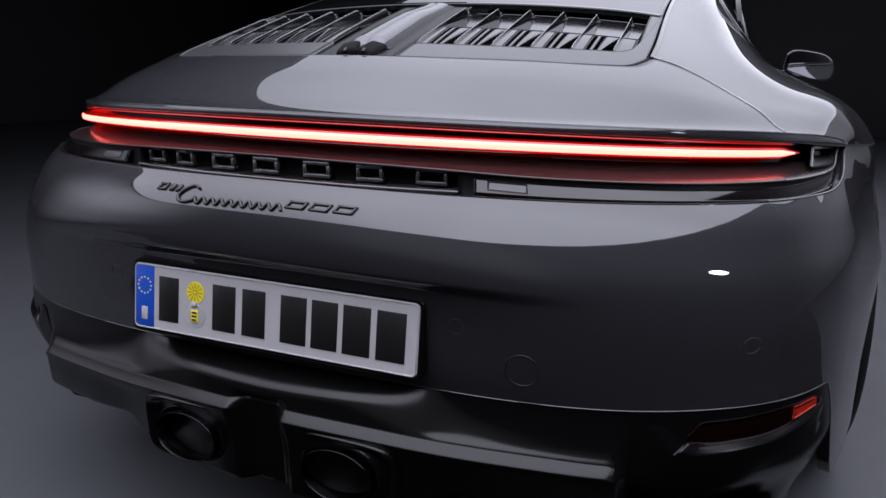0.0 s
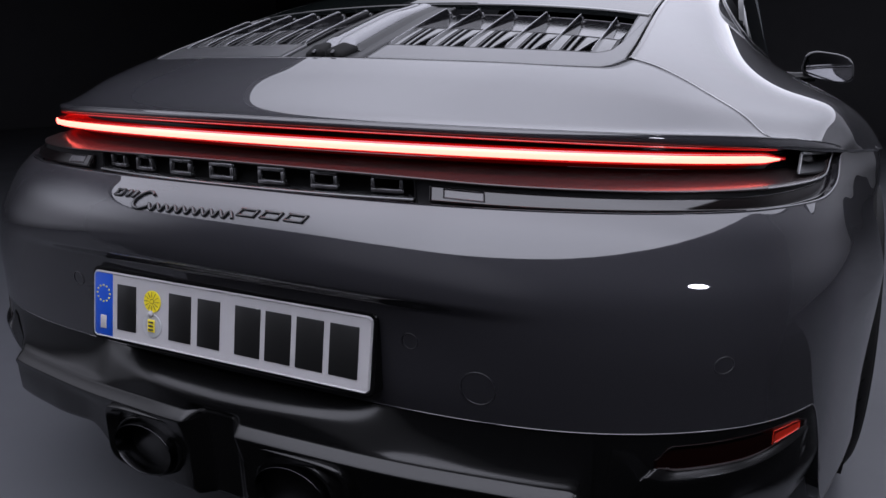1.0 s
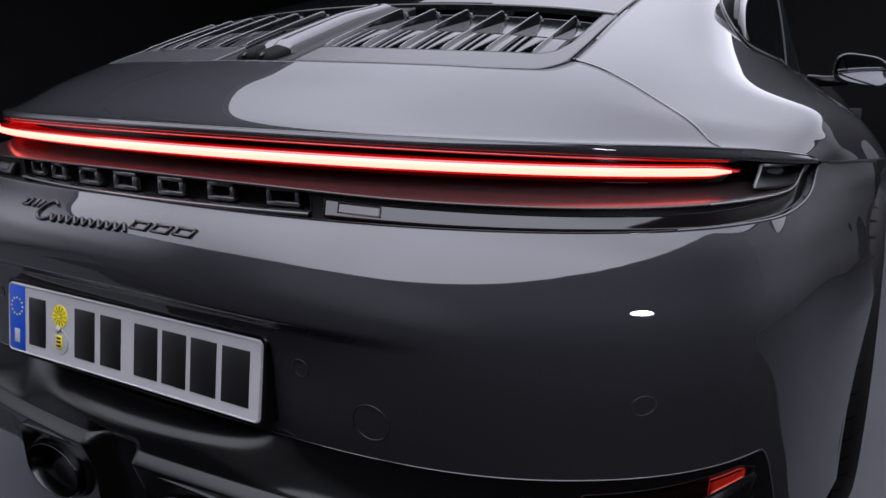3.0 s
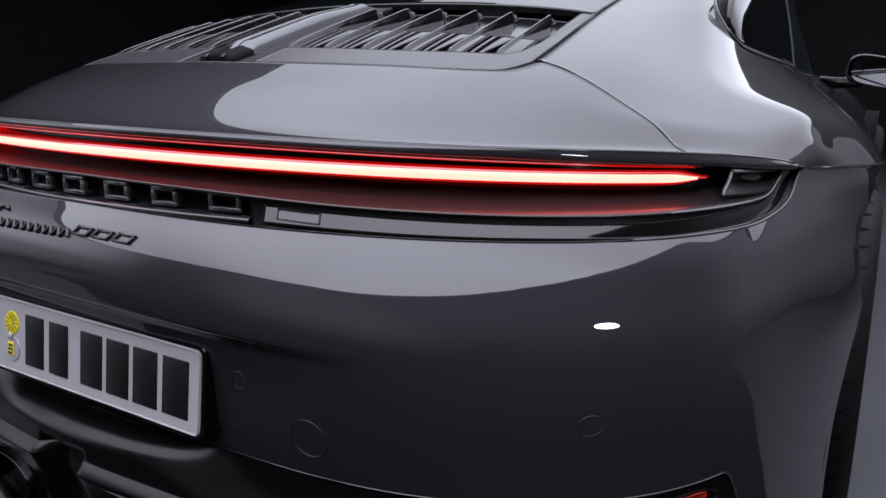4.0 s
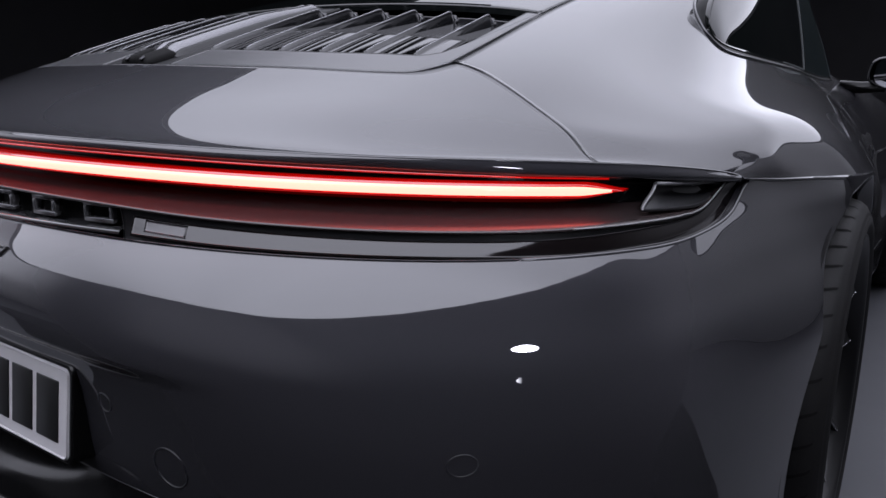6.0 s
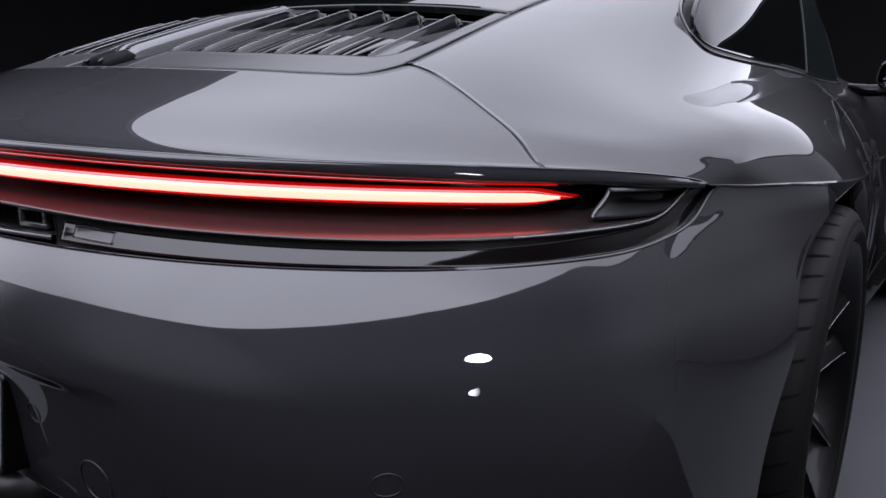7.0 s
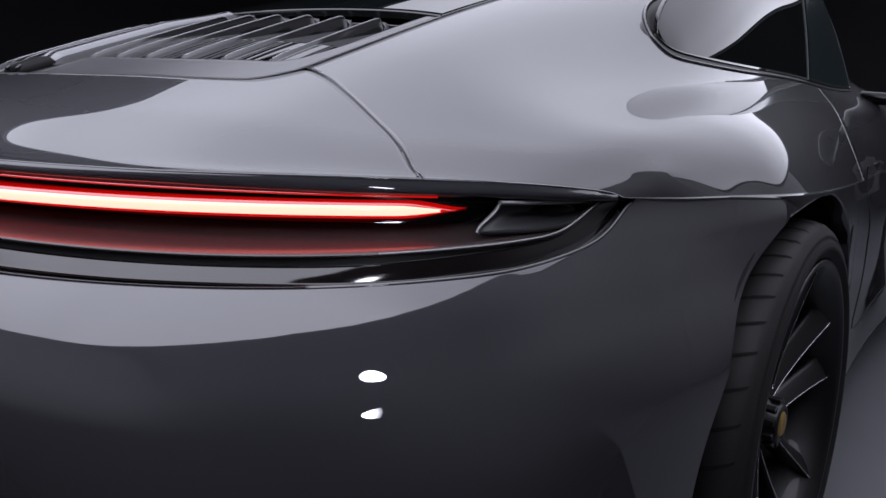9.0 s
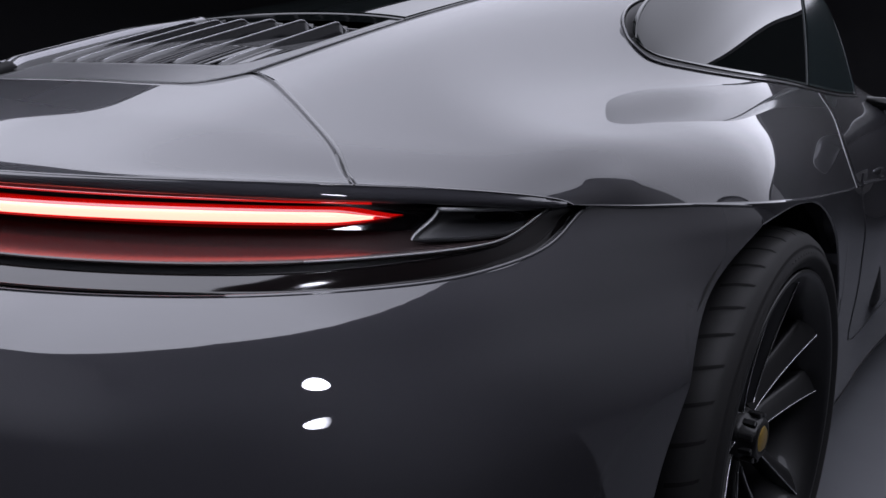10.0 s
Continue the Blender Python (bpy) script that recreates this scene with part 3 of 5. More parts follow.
def shelf_line(x, back=0.0, rise=0.0):
    """The shelf's outer edge for a share of its length from the left end (-1) to the right (1)."""
    s_ = np.abs(np.asarray(x, float)) * 0.733
    p = np.stack([np.interp(s_, q_shelf, shelf_skin[:, k]) for k in range(3)], -1)
    p[:, 0] *= np.sign(x)
    p[:, 1] += back
    p[:, 2] += rise
    return p


xs = np.linspace(-0.835, 0.835, 240)
xi = np.linspace(-0.837, 0.837, 240)
fade = smooth(0.838, 0.76, np.abs(xi))


skin_edge = upper(np.linspace(0, 9, 300), 0.0)
lip_top = np.stack([xi, np.interp(np.abs(xi), skin_edge[:, 0], skin_edge[:, 1]) - 0.0015, np.interp(np.abs(xi), skin_edge[:, 0], skin_edge[:, 2]) - 0.0015], -1)


def lip_line(back, rise):
    """The lid's rear face; towards its ends it stands straight below the panel's edge."""
    g = edge_line(xi, 0.0, 0.0)
    g[:, 1] += np.where(back < 0, back * (0.6 + 0.4 * fade), back)
    k = smooth(0.62, 0.74, np.abs(xi))
    g[:, 1] = (1 - k) * g[:, 1] + k * (lip_top[:, 1] + (back if back > 0 else 2.4 * back))
    g[:, 2] += rise * (1 + 0.42 * smooth(0.74, 0.83, np.abs(xi)))
    return g


lip_next = lip_top * [1, 1, 0] + [0, -0.0030, 0] + (0.55 * lip_top + 0.45 * lip_line(-0.004, -0.007)) * [0, 0, 1]
part("lid_lip", sheet(strip([lip_top, lip_next, lip_line(-0.004, -0.007), lip_line(-0.003, -0.012), lip_line(0.004, -0.0135), lip_line(0.035, -0.014)]), (0, -1, 0), "", 0.002), PAINT, car)
part("lamp_housing", (lambda g: sheet(g, (0, -1, 0), ""))(strip([edge_line(xs, 0.02, -0.014), edge_line(xs, 0.05, -0.02), bar_line(xs, 0.055, 0.0), bar_line(xs, 0.05, -0.012)])), BLACK_GLOSS, car, "gloss black lamp housing")
xb = np.linspace(-0.748, 0.748, 220)
lamp_bar = part("light_bar", sheet(strip([glow_line(xb, 0.02, 0.0155), glow_line(xb, 0.006, 0.0150), glow_line(xb, 0.001, 0.0135), glow_line(xb, 0.0, 0.007), glow_line(xb, 0.001, 0.0), glow_line(xb, 0.006, -0.002), glow_line(xb, 0.02, -0.003)]), (0, -1, 0), "", 0.002, 0.01), RED_LENS, car, "lit red light bar lens")
part("glowing_core", sheet(strip([glow_line(xb * 0.99, -0.0005, 0.0120), glow_line(xb * 0.99, -0.003, 0.0112), glow_line(xb * 0.99, -0.0036, 0.0070), glow_line(xb * 0.99, -0.003, 0.0026), glow_line(xb * 0.99, -0.0005, 0.0018)]), (0, -1, 0), "", 0.002), BAR_CORE, lamp_bar, "bright warm light strip")
xl = np.linspace(-0.735, 0.735, 160)
part("light_line", sheet(strip([edge_line(xl, -0.003, -0.0128), edge_line(xl, -0.0045, -0.0138), edge_line(xl, -0.003, -0.0148)]), (0, -1, 0), ""), RED_LENS, lamp_bar)
sw = np.linspace(-1, 1, 260)
outer_edge = shelf_line(sw)
root = bar_line(np.clip(outer_edge[:, 0] * 0.985, -0.80, 0.80), 0.045, -0.012)
rows = [root, bar_line(np.clip(outer_edge[:, 0] * 0.99, -0.80, 0.80), 0.022, -0.015)]
flat = outer_edge.copy()
flat[:, 2] = np.minimum(flat[:, 2], 0.8145)
rows += [0.6 * rows[1] + 0.4 * flat + [0, 0, -0.001], 0.25 * rows[1] + 0.75 * flat + [0, 0.001, 0.001], flat + [0, 0.003, 0.0012], flat + [0, 0.0, 0.0002], flat + [0, 0.0005, -0.002], flat + [0, 0.005, -0.0035]]
lamp_shelf = part("lamp_shelf", sheet(strip(rows), (0, -1, 0.6), "", 0.002), SHELF, car, "dark grey satin shelf below the light bar")
for sg in (-1, 1):
    fine = shelf_line(sg * np.linspace(0.74, 1.0, 90), -0.0006, 0.0004)
    fine[:, 2] = np.minimum(fine[:, 2], 0.8145)
    part("shelf_edge", tube(fine, 0.0010, steps=8), CUP_RIM, lamp_shelf, "fine grey edge of the lamp shelf")

# lower band between the shelf and the bumper's top edge
q_end = 0.764
qb = np.linspace(0.198, q_end, 200)
band = skin(qb, np.minimum(shelf_top(np.minimum(qb, 0.735)), 0.8145), np.minimum(bumper_top(qb), 0.8135) - 0.004, np.linspace(0, 1, 14), 0.005 + 0.024 * np.linspace(0, 1, 14)[:, None])
ql = np.linspace(0.213, 0.760, 190)
lens_top = np.minimum(shelf_top(np.minimum(ql, 0.735)), 0.8145) - 0.0065 + 0.0045 * smooth(0.50, 0.72, ql)
lens_low = lens_top + (np.minimum(bumper_top(ql), 0.8135) - lens_top) * (0.70 + 0.28 * smooth(0.60, 0.72, ql))
lens = skin(ql, lens_top, lens_low, np.linspace(0, 1, 12), 0.0045 + (0.0015 + 0.007 * smooth(0.42, 0.60, ql))[:, None, None] * np.linspace(0, 1, 12)[None, :, None] - 0.0006 * np.sin(np.pi * np.linspace(0, 1, 12))[None, :, None])
for flip in (False, True):
    part("lamp_band", sheet(mirrored(band) if flip else band, (0, -1, 0), "ab", 0.002, 0.03), LAMP_GAP, car, "black surround of the tail lamp")
    lamp_ = part("tail_lamp", sheet(mirrored(lens) if flip else lens, (0, -1, 0), "abcd", 0.0013, 0.006), SMOKED, car, "smoked grey tail lamp lens")
    qs = np.linspace(0.225, 0.262, 16)
    g = skin(qs, shelf_top(qs) - 0.008, shelf_top(qs) - 0.019, np.linspace(0, 1, 6), 0.0040 + 0.0010 * np.linspace(0, 1, 6)[:, None])
    part("reversing_lamp", sheet(mirrored(g) if flip else g, (0, -1, 0), "abcd", 0.0004, 0.001), LENS_CLEAR, lamp_, "pale reversing lamp window")


# ---- engine grille ----
def uv_sheet(u0, u1, v0, v1, nu, nv, lift=0.0):
    """A grid on the upper body between two u (numbers or functions of v) and two v (numbers or functions of u)."""
    a, b = np.meshgrid(np.linspace(0, 1, nu), np.linspace(0, 1, nv), indexing="ij")
    um = (u0 if np.isscalar(u0) else 0) * (1 - a) + (u1 if np.isscalar(u1) else 0) * a
    va = v0(um) if callable(v0) else v0
    vb = v1(um) if callable(v1) else v1
    g = upper(um, va + (vb - va) * b)
    if np.any(lift):
        n = grid_normals(g)
        n *= np.sign(n[..., 2:3])
        g = g + n * lift
    return g


grille = part("engine_grille", sheet(both(uv_sheet(0, 1.85, lambda u: lid_v(u) + 0.02, 3.86, 60, 50, -0.030)), (0, 0, 1), ""), BLACK_MATT, car, "dark well of the engine grille")
inner_v = spline([0, 0.5, 1.15, 1.48, 1.60, 1.68], [2.36, 2.36, 2.42, 2.48, 2.53, 2.66])
for flip in (False, True):
    def add(name, g, mat, r=0.002, depth=0.012, sides="abcd", label=""):
        part(name, sheet(mirrored(g) if flip else g, (0, 0, 1), sides, r, depth), mat, grille, label)

    add("grille_sill", uv_sheet(0.262, 1.835, lambda u: lid_v(np.minimum(u, 1.86)) + 0.035, lambda u: np.where(u < 1.68, inner_v(np.minimum(u, 1.68)), 2.66 + (u - 1.68) * 9), 70, 14, -0.001), GRILLE, 0.003, 0.02, label="satin grey sill of the grille")
    add("grille_cheek", uv_sheet(1.70, 1.835, lambda u: 2.72 + (u - 1.70) * 3, 3.84, 8, 40, -0.002), GRILLE)
    # bays of plates with two slots each; a tapering gap and a thin raised blade part the bays
    base = [0.27, 0.49, 0.71, 0.95, 1.21, 1.52, 1.69]
    SLOT_TOP = 2.95

    def bay_plate(name, ub, wide, s0, s1, v0, v1, s_top=None, nu=5, nv=20):
        a, b = np.meshgrid(np.linspace(0, 1, nu), np.linspace(0, 1, nv), indexing="ij")
        v = v0 + (v1 - v0) * b
        far = s1 + ((s1 if s_top is None else s_top) - s1) * b**1.3
        g = upper(ub + wide * (s0 + (far - s0) * a), v)
        lift = np.sin(np.pi * np.clip((v - v0_) / (3.5 - v0_), 0, 1)) * 0.003
        add(name, g + np.stack([0 * lift, 0 * lift, lift - 0.003], -1), SLAT, 0.0007, 0.008)

    # glossy dark pane over the upper half of the grille
    pane_g = uv_sheet(0.252, 1.70, SLOT_TOP + 0.003, 3.84, 40, 24, -0.0003)
    pane_g[..., 2] -= 0.020 * np.linspace(0, 1, 24)[None, :]
    add("grille_pane", pane_g, SLAT, 0.0004, 0.006, label="dark glossy pane above the grille slots")

    def blade(name, u0, lean, v0, v1, high, thick, mat, label=""):
        """A thin raised blade: it climbs from the sill and ends in a sharp point."""
        kk = np.linspace(0, 1, 48)
        line = upper(u0 + lean * kk, v0 + (v1 - v0) * kk)
        rise = high * (0.25 * np.minimum(kk / 0.12, 1) + 0.75 * kk) + 0.0006 - 0.020 * np.clip((kk - 0.93) / 0.07, 0, 1)
        half = thick * (1 - 0.9 * kk) + 0.0002
        up = lambda r_, x_: line + np.stack([x_, 0 * r_, r_], -1)
        g = np.stack([up(0 * rise - 0.026, 0 * half - 0.0004), up(0.6 * rise, 0 * half - 0.0003), up(rise - 0.0003, 0 * half - 0.0002), up(rise, 0 * half + 0.0003), up(rise - 0.0002, 0.10 * half + 0.0008), up(0.72 * rise, 0.45 * half), up(0.30 * rise, 0.80 * half), up(0 * rise - 0.022, 1.25 * half)], 1)
        part(name, sheet(mirrored(g) if flip else g, (0, 0, 1), "ab", 0.0004, 0.003), mat, grille, label)
        # a pale metal thread stands in for the highlight on the crest
        crest = g[1:, 3] + [0.0002, 0, 0]
        part("crest", tube(mirrored(crest) if flip else crest, 0.0005, steps=6), CREST_GLINT, grille, "fine glint drawn along a blade's crest")

    for k in range(6):
        ub, wide = base[k], base[k + 1] - base[k]
        v0_ = float(inner_v(min(ub, 1.68))) + 0.012
        if k < 5:
            for s0, s1, s_top in ((0.0, 0.30, None), (0.41, 0.48, None), (0.59, 0.66, 0.97)):
                bay_plate("slat", ub, wide, s0, s1, v0_, SLOT_TOP, s_top)
        else:
            bay_plate("slat", ub, wide, 0.0, 0.95, v0_, SLOT_TOP)
        blade("fin", ub, 0.012, v0_, 3.62, 0.0075, 0.0036, SLAT, "sharp gloss black grille blade")

# brake lamp housing in the middle of the grille: a black bed, a clear lens with two humps and its foot
part("rib_base", sheet(both(uv_sheet(0.0, 0.235, 1.88, 3.80, 10, 40, -0.004)), (0, 0, 1), "abcd", 0.004, 0.02), LAMP_GAP, grille, "black bed of the brake lamp")
vv_ = np.linspace(2.15, 3.78, 70)
mid = upper(np.zeros(70), vv_)
hump = np.linspace(-1, 1, 41)
swell = (0.45 + 0.55 * smooth(2.15, 2.30, vv_)) * (1 - 0.5 * smooth(3.2, 3.80, vv_))
wide_ = 0.036 - 0.008 * smooth(2.3, 3.8, vv_)
g = np.stack([mid + np.stack([t * wide_, 0 * vv_, -0.002 + swell * (0.015 * max(1 - t ** 4, 0) ** 0.5 - 0.0035 * math.exp(-(t / 0.10) ** 2))], -1) for t in hump], 1)
part("brake_lamp_lens", sheet(g, (0, 0, 1), "ab", 0.002, 0.008), RIB, grille, "clear ridged lens of the high brake lamp")
for sx in (-1, 1):
    g = np.stack([mid + np.stack([sx * (wide_ + dx), 0 * vv_, -0.003 + swell * dz], -1) for dx, dz in ((0.0005, 0.003), (0.002, 0.0065), (0.005, 0.0070), (0.010, 0.004), (0.018, -0.002))], 1)
    part("lens_bead", sheet(g, (0, 0, 1), "ab", 0.001, 0.006), LAMP_GAP, grille, "black bead beside the brake lamp")
foot = upper(np.zeros(1), np.array([1.99]))[0]
for sx in (-1, 1):
    part("lens_foot", block((0.040, 0.052, 0.024), pose(sx * 0.0235, foot[1] + 0.012, foot[2] - 0.001, 20, sx * 12, -sx * 9), 0.009, 4), BLACK_MATT, grille, "black foot of the brake lamp")
    part("foot_clip", block((0.007, 0.010, 0.005), pose(sx * 0.019, foot[1] - 0.013, foot[2] + 0.001, 40, 0, 0), 0.002, 2), STEEL, grille, "small bright clip")
part("foot_wedge", block((0.010, 0.030, 0.014), pose(0, foot[1] + 0.010, foot[2] - 0.002, 30, 0, 0), 0.002, 2), STEEL, grille, "bright wedge between the lamp's feet")

# ---- side windows ----
win_bottom = spline([0, 0.29, 0.53, 0.93, 1.5, 1.79], [3.80, 4.20, 4.42, 4.78, 5.07, 5.15])
win_top = spline([0, 0.187, 0.43, 0.667, 1.04, 1.79], [3.80, 3.54, 3.17, 2.93, 2.62, 2.45])
for flip in (False, True):
    def window_grid(lift, grow):
        s_ = np.linspace(0, 1.79, 110)
        vg = 5.115 - grow * 0.35 + s_**2 * (1 + 0.1 * grow)
        spread = smooth(0, 0.25, s_)
        bot, top = win_bottom(s_) + grow * spread, win_top(s_) - grow * spread
        k = np.linspace(0, 1, 44)[:, None]
        um = top[None, :] + (bot - top)[None, :] * k
        g = upper(um, np.broadcast_to(vg[None, :], um.shape))
        n = np.cross(np.gradient(g, axis=0), np.gradient(g, axis=1))
        n[:, 0] = n[:, 3]
        n[:, 1] = n[:, 3]
        n /= np.maximum(np.linalg.norm(n, axis=-1, keepdims=True), 1e-12)
        n *= np.sign(n[..., 2:3] + n[..., 0:1])
        return g + n * (0.0015 + (lift - 0.0015) * (smooth(0.0, 0.85, s_) * (1 - 0.35 * smooth(0.6, 1.79, s_)))[None, :, None])

    frame_ob = part("side_window", sheet(mirrored(window_grid(0.0015, 0.10)) if flip else window_grid(0.0015, 0.10), (-1 if flip else 1, 0, 0.5), "abcd", 0.002, 0.006), LAMP_GAP, car, "black trim round the side windows")
    edges = window_grid(0.0015, 0.0)
    k_ = np.linspace(0, 1, 44)[:, None, None]
    taut = edges[:1] * (1 - k_) + edges[-1:] * k_
    n = np.cross(np.gradient(taut, axis=0), np.gradient(taut, axis=1))
    n[:, :4] = n[:, 4:5]
    n /= np.maximum(np.linalg.norm(n, axis=-1, keepdims=True), 1e-12)
    n *= np.sign(n[..., 0:1])
    high = np.linalg.norm(edges[-1] - edges[0], axis=-1)[None, :, None]
    taut = taut + n * (0.003 + high * (0.30 * (1 - k_) + 0.02 * 4 * k_ * (1 - k_)))
    part("pane", sheet(mirrored(taut) if flip else taut, (-1 if flip else 1, 0, 0.5), "abcd", 0.002, 0.012), GLASS, frame_ob, "dark tinted side glass")
    rim_g = window_grid(0.0015, 0.13)
    line = np.concatenate([rim_g[-1, ::-1], rim_g[0, 1:]])
    part("window_trim", tube(mirrored(line) if flip else line, 0.0025), PAINT, frame_ob)
    # the wide pillar between the side windows, under one sheet of tinted glass
    rows = []
    for i in range(44):
        at = np.linspace(88 + 5 * (1 - i / 43), 109, 24)
        rows.append(np.stack([np.interp(at, range(110), taut[i, :, a_] + 0.003 * n[i, :, a_]) for a_ in range(3)], -1))
    pg = np.array(rows)
    part("window_post", sheet(mirrored(pg) if flip else pg, (-1 if flip else 1, 0, 0.5), "abcd", 0.002, 0.004), PILLAR, frame_ob, "dark green-black pillar")

# ---- number plate ----
PLATE_M = pose(0.006, 0.0165, 0.556, -6.8, 0, 0.9)


def rounded_plate(wide, high, thick, rad, m, edge=0.0008):
    """Verts and faces of a flat plate with rounded corners, its front facing -y."""
    ring = []
    for cx_, cz_, a0 in ((wide / 2 - rad, high / 2 - rad, 0), (-wide / 2 + rad, high / 2 - rad, 90), (-wide / 2 + rad, -high / 2 + rad, 180), (wide / 2 - rad, -high / 2 + rad, 270)):
        ring += [(cx_, cz_, math.radians(a0 + 15 * k)) for k in range(7)]
    verts, n = [], len(ring)
    for y, r_ in ((0.0, rad), (-thick + edge, rad), (-thick, rad - edge)):
        verts += [m @ Vector((x + r_ * math.cos(a_), y, z + r_ * math.sin(a_))) for x, z, a_ in ring]
    faces = [(i * n + j, i * n + (j + 1) % n, (i + 1) * n + (j + 1) % n, (i + 1) * n + j) for i in range(2) for j in range(n)]
    return verts, faces + [tuple(range(2 * n, 3 * n))], True


holder = part("plate_holder", rounded_plate(0.531, 0.121, 0.046, 0.011, PLATE_M @ pose(0, 0.0435, 0), 0.002), BLACK_SATIN, car, "black plastic number plate holder")
plate = part("number_plate", rounded_plate(0.520, 0.110, 0.004, 0.009, PLATE_M), PLATE_WHITE, car, "white number plate with a blue field")


def on_plate(name, x0, x1, z0, z1, mat, thick=0.0016, bevel=0.0007, label=""):
    return part(name, block((x1 - x0, thick, z1 - z0), PLATE_M @ pose((x0 + x1) / 2, -0.004 - thick / 2 + 0.0006, (z0 + z1) / 2), bevel), mat, plate, label)


on_plate("blue_field", -0.2575, -0.2185, -0.052, 0.052, PLATE_BLUE, 0.0012)
on_plate("country_mark", -0.2445, -0.2315, -0.040, -0.018, PLATE_WHITE, 0.0018)
for k in range(12):
    aa = 2 * math.pi * k / 12
    sx, sz = -0.238 + 0.0135 * math.cos(aa), 0.018 + 0.0135 * math.sin(aa)
    on_plate("star", sx - 0.0013, sx + 0.0013, sz - 0.0013, sz + 0.0013, YELLOW, 0.0018, 0)
# the registration, as plain bars of its size
for x0, x1 in ((-0.208, -0.168), (-0.100, -0.056), (-0.043, 0.000), (0.028, 0.074), (0.083, 0.128), (0.137, 0.183), (0.193, 0.240)):
    on_plate("bar", x0, x1, -0.0375, 0.0375, PLATE_BLACK, 0.0020, 0.0009)
outline = []
for cx_, cz_, a0 in ((0.2505, 0.0455, 0), (-0.2505, 0.0455, 90), (-0.2505, -0.0455, 180), (0.2505, -0.0455, 270)):
    outline += [PLATE_M @ Vector((cx_ + 0.0075 * math.cos(math.radians(a0 + 15 * k)), -0.0042, cz_ + 0.0075 * math.sin(math.radians(a0 + 15 * k)))) for k in range(7)]
part("raised_rim", tube([tuple(p_) for p_ in outline] + [tuple(outline[0]), tuple(outline[1])], 0.0013, steps=8), PLATE_WHITE, plate)


def disc(name, x, z, rad, mat, parent, thick=0.0015, lift=0.0):
    bm = bmesh.new()
    bmesh.ops.create_cone(bm, cap_ends=True, segments=40, radius1=rad, radius2=rad * 0.97, depth=thick, matrix=PLATE_M @ pose(x, -0.004 - lift - thick / 2 + 0.0004, z, 90, 0, 0))
    ob = part(name, bm, mat, parent)
    ob.data.shade_flat()
    return ob


disc("round_sticker", -0.134, 0.019, 0.0175, YELLOW, plate)
for k in range(12):
    aa = 2 * math.pi * k / 12
    mm = PLATE_M @ pose(-0.134, -0.0056, 0.019) @ pose(0, 0, 0, 0, math.degrees(aa), 0) @ pose(0, 0, 0.011)
    part("spoke_mark", block((0.0007, 0.0006, 0.009), mm), PLATE_BLACK, plate)
disc("sticker_hub", -0.134, 0.019, 0.0045, PLATE_BLACK, plate, 0.0006, 0.0012)
disc("sticker_middle", -0.134, 0.019, 0.0034, YELLOW, plate, 0.0006, 0.0016)
disc("round_seal", -0.134, -0.020, 0.0195, SEAL_GREY, plate)
disc("seal_ring", -0.134, -0.020, 0.0135, PLATE_WHITE, plate, 0.0006, 0.0012)
part("shield", block((0.014, 0.0012, 0.020), PLATE_M @ pose(-0.134, -0.0062, -0.020), 0.0004), YELLOW, plate)
for k in range(3):
    part("shield_bar", block((0.009, 0.0012, 0.003), PLATE_M @ pose(-0.134, -0.0070, -0.026 + 0.006 * k)), PLATE_BLACK, plate)
bm = bmesh.new()
bmesh.ops.create_uvsphere(bm, u_segments=16, v_segments=10, radius=0.0055, matrix=PLATE_M @ pose(-0.1355, -0.006, -0.001) @ Matrix.Diagonal((1, 0.6, 1, 1)))
part("screw_cap", bm, PLATE_WHITE, plate, "white screw cap")


# ---- marks on the tail ----
def bumper_place(x, z):
    """The place and the outward normal on the bumper at x and height z."""
    def y_at(px, pz):
        y0, n, w, yw = float(b_y(pz)), float(b_n(pz)), float(b_w(pz)), float(b_yw(pz))
        return yw - (yw - y0) * math.sqrt(max(1 - (abs(px) / w) ** n, 0)) + float(recess(px, pz))
    h = 0.002
    y = y_at(x, z)
    gx, gz = (y_at(x + h, z) - y_at(x - h, z)) / (2 * h), (y_at(x, z + h) - y_at(x, z - h)) / (2 * h)
    return Vector((x, y, z)), Vector((gx, -1, gz)).normalized()


def stuck(x, z, turn=0.0, lift=0.0):
    """A pose on the bumper: its z axis outward, its x axis to the right."""
    p, n = bumper_place(x, z)
    side = Vector((1, 0, 0)) - n * n.x
    side.normalize()
    upw = n.cross(side)
    m = Matrix((side, upw, n)).transposed().to_4x4()
    return Matrix.Translation(p + n * lift) @ m @ pose(0, 0, 0, 0, 0, turn)


def badge_bar(x, z, long, high, slant, hollow=True, lift=0.001):
    """One raised slanting stroke of the badge, open in the middle."""
    bm = bmesh.new()
    e = 0.0034
    if hollow:
        for sx, sy, bx, by in ((0, high / 2 - e / 2, long, e), (0, -high / 2 + e / 2, long, e), (-long / 2 + e / 2, 0, e, high), (long / 2 - e / 2, 0, e, high)):
            box(bm, (bx, by, 0.004), pose(sx, sy, 0), 0.0006, 1)
    else:
        box(bm, (long, high, 0.004), Matrix(), 0.0010, 1)
    shear = Matrix.Identity(4)
    shear[0][1] = slant
    bmesh.ops.transform(bm, matrix=stuck(x, z, 0, lift) @ shear, verts=bm.verts)
    return bm


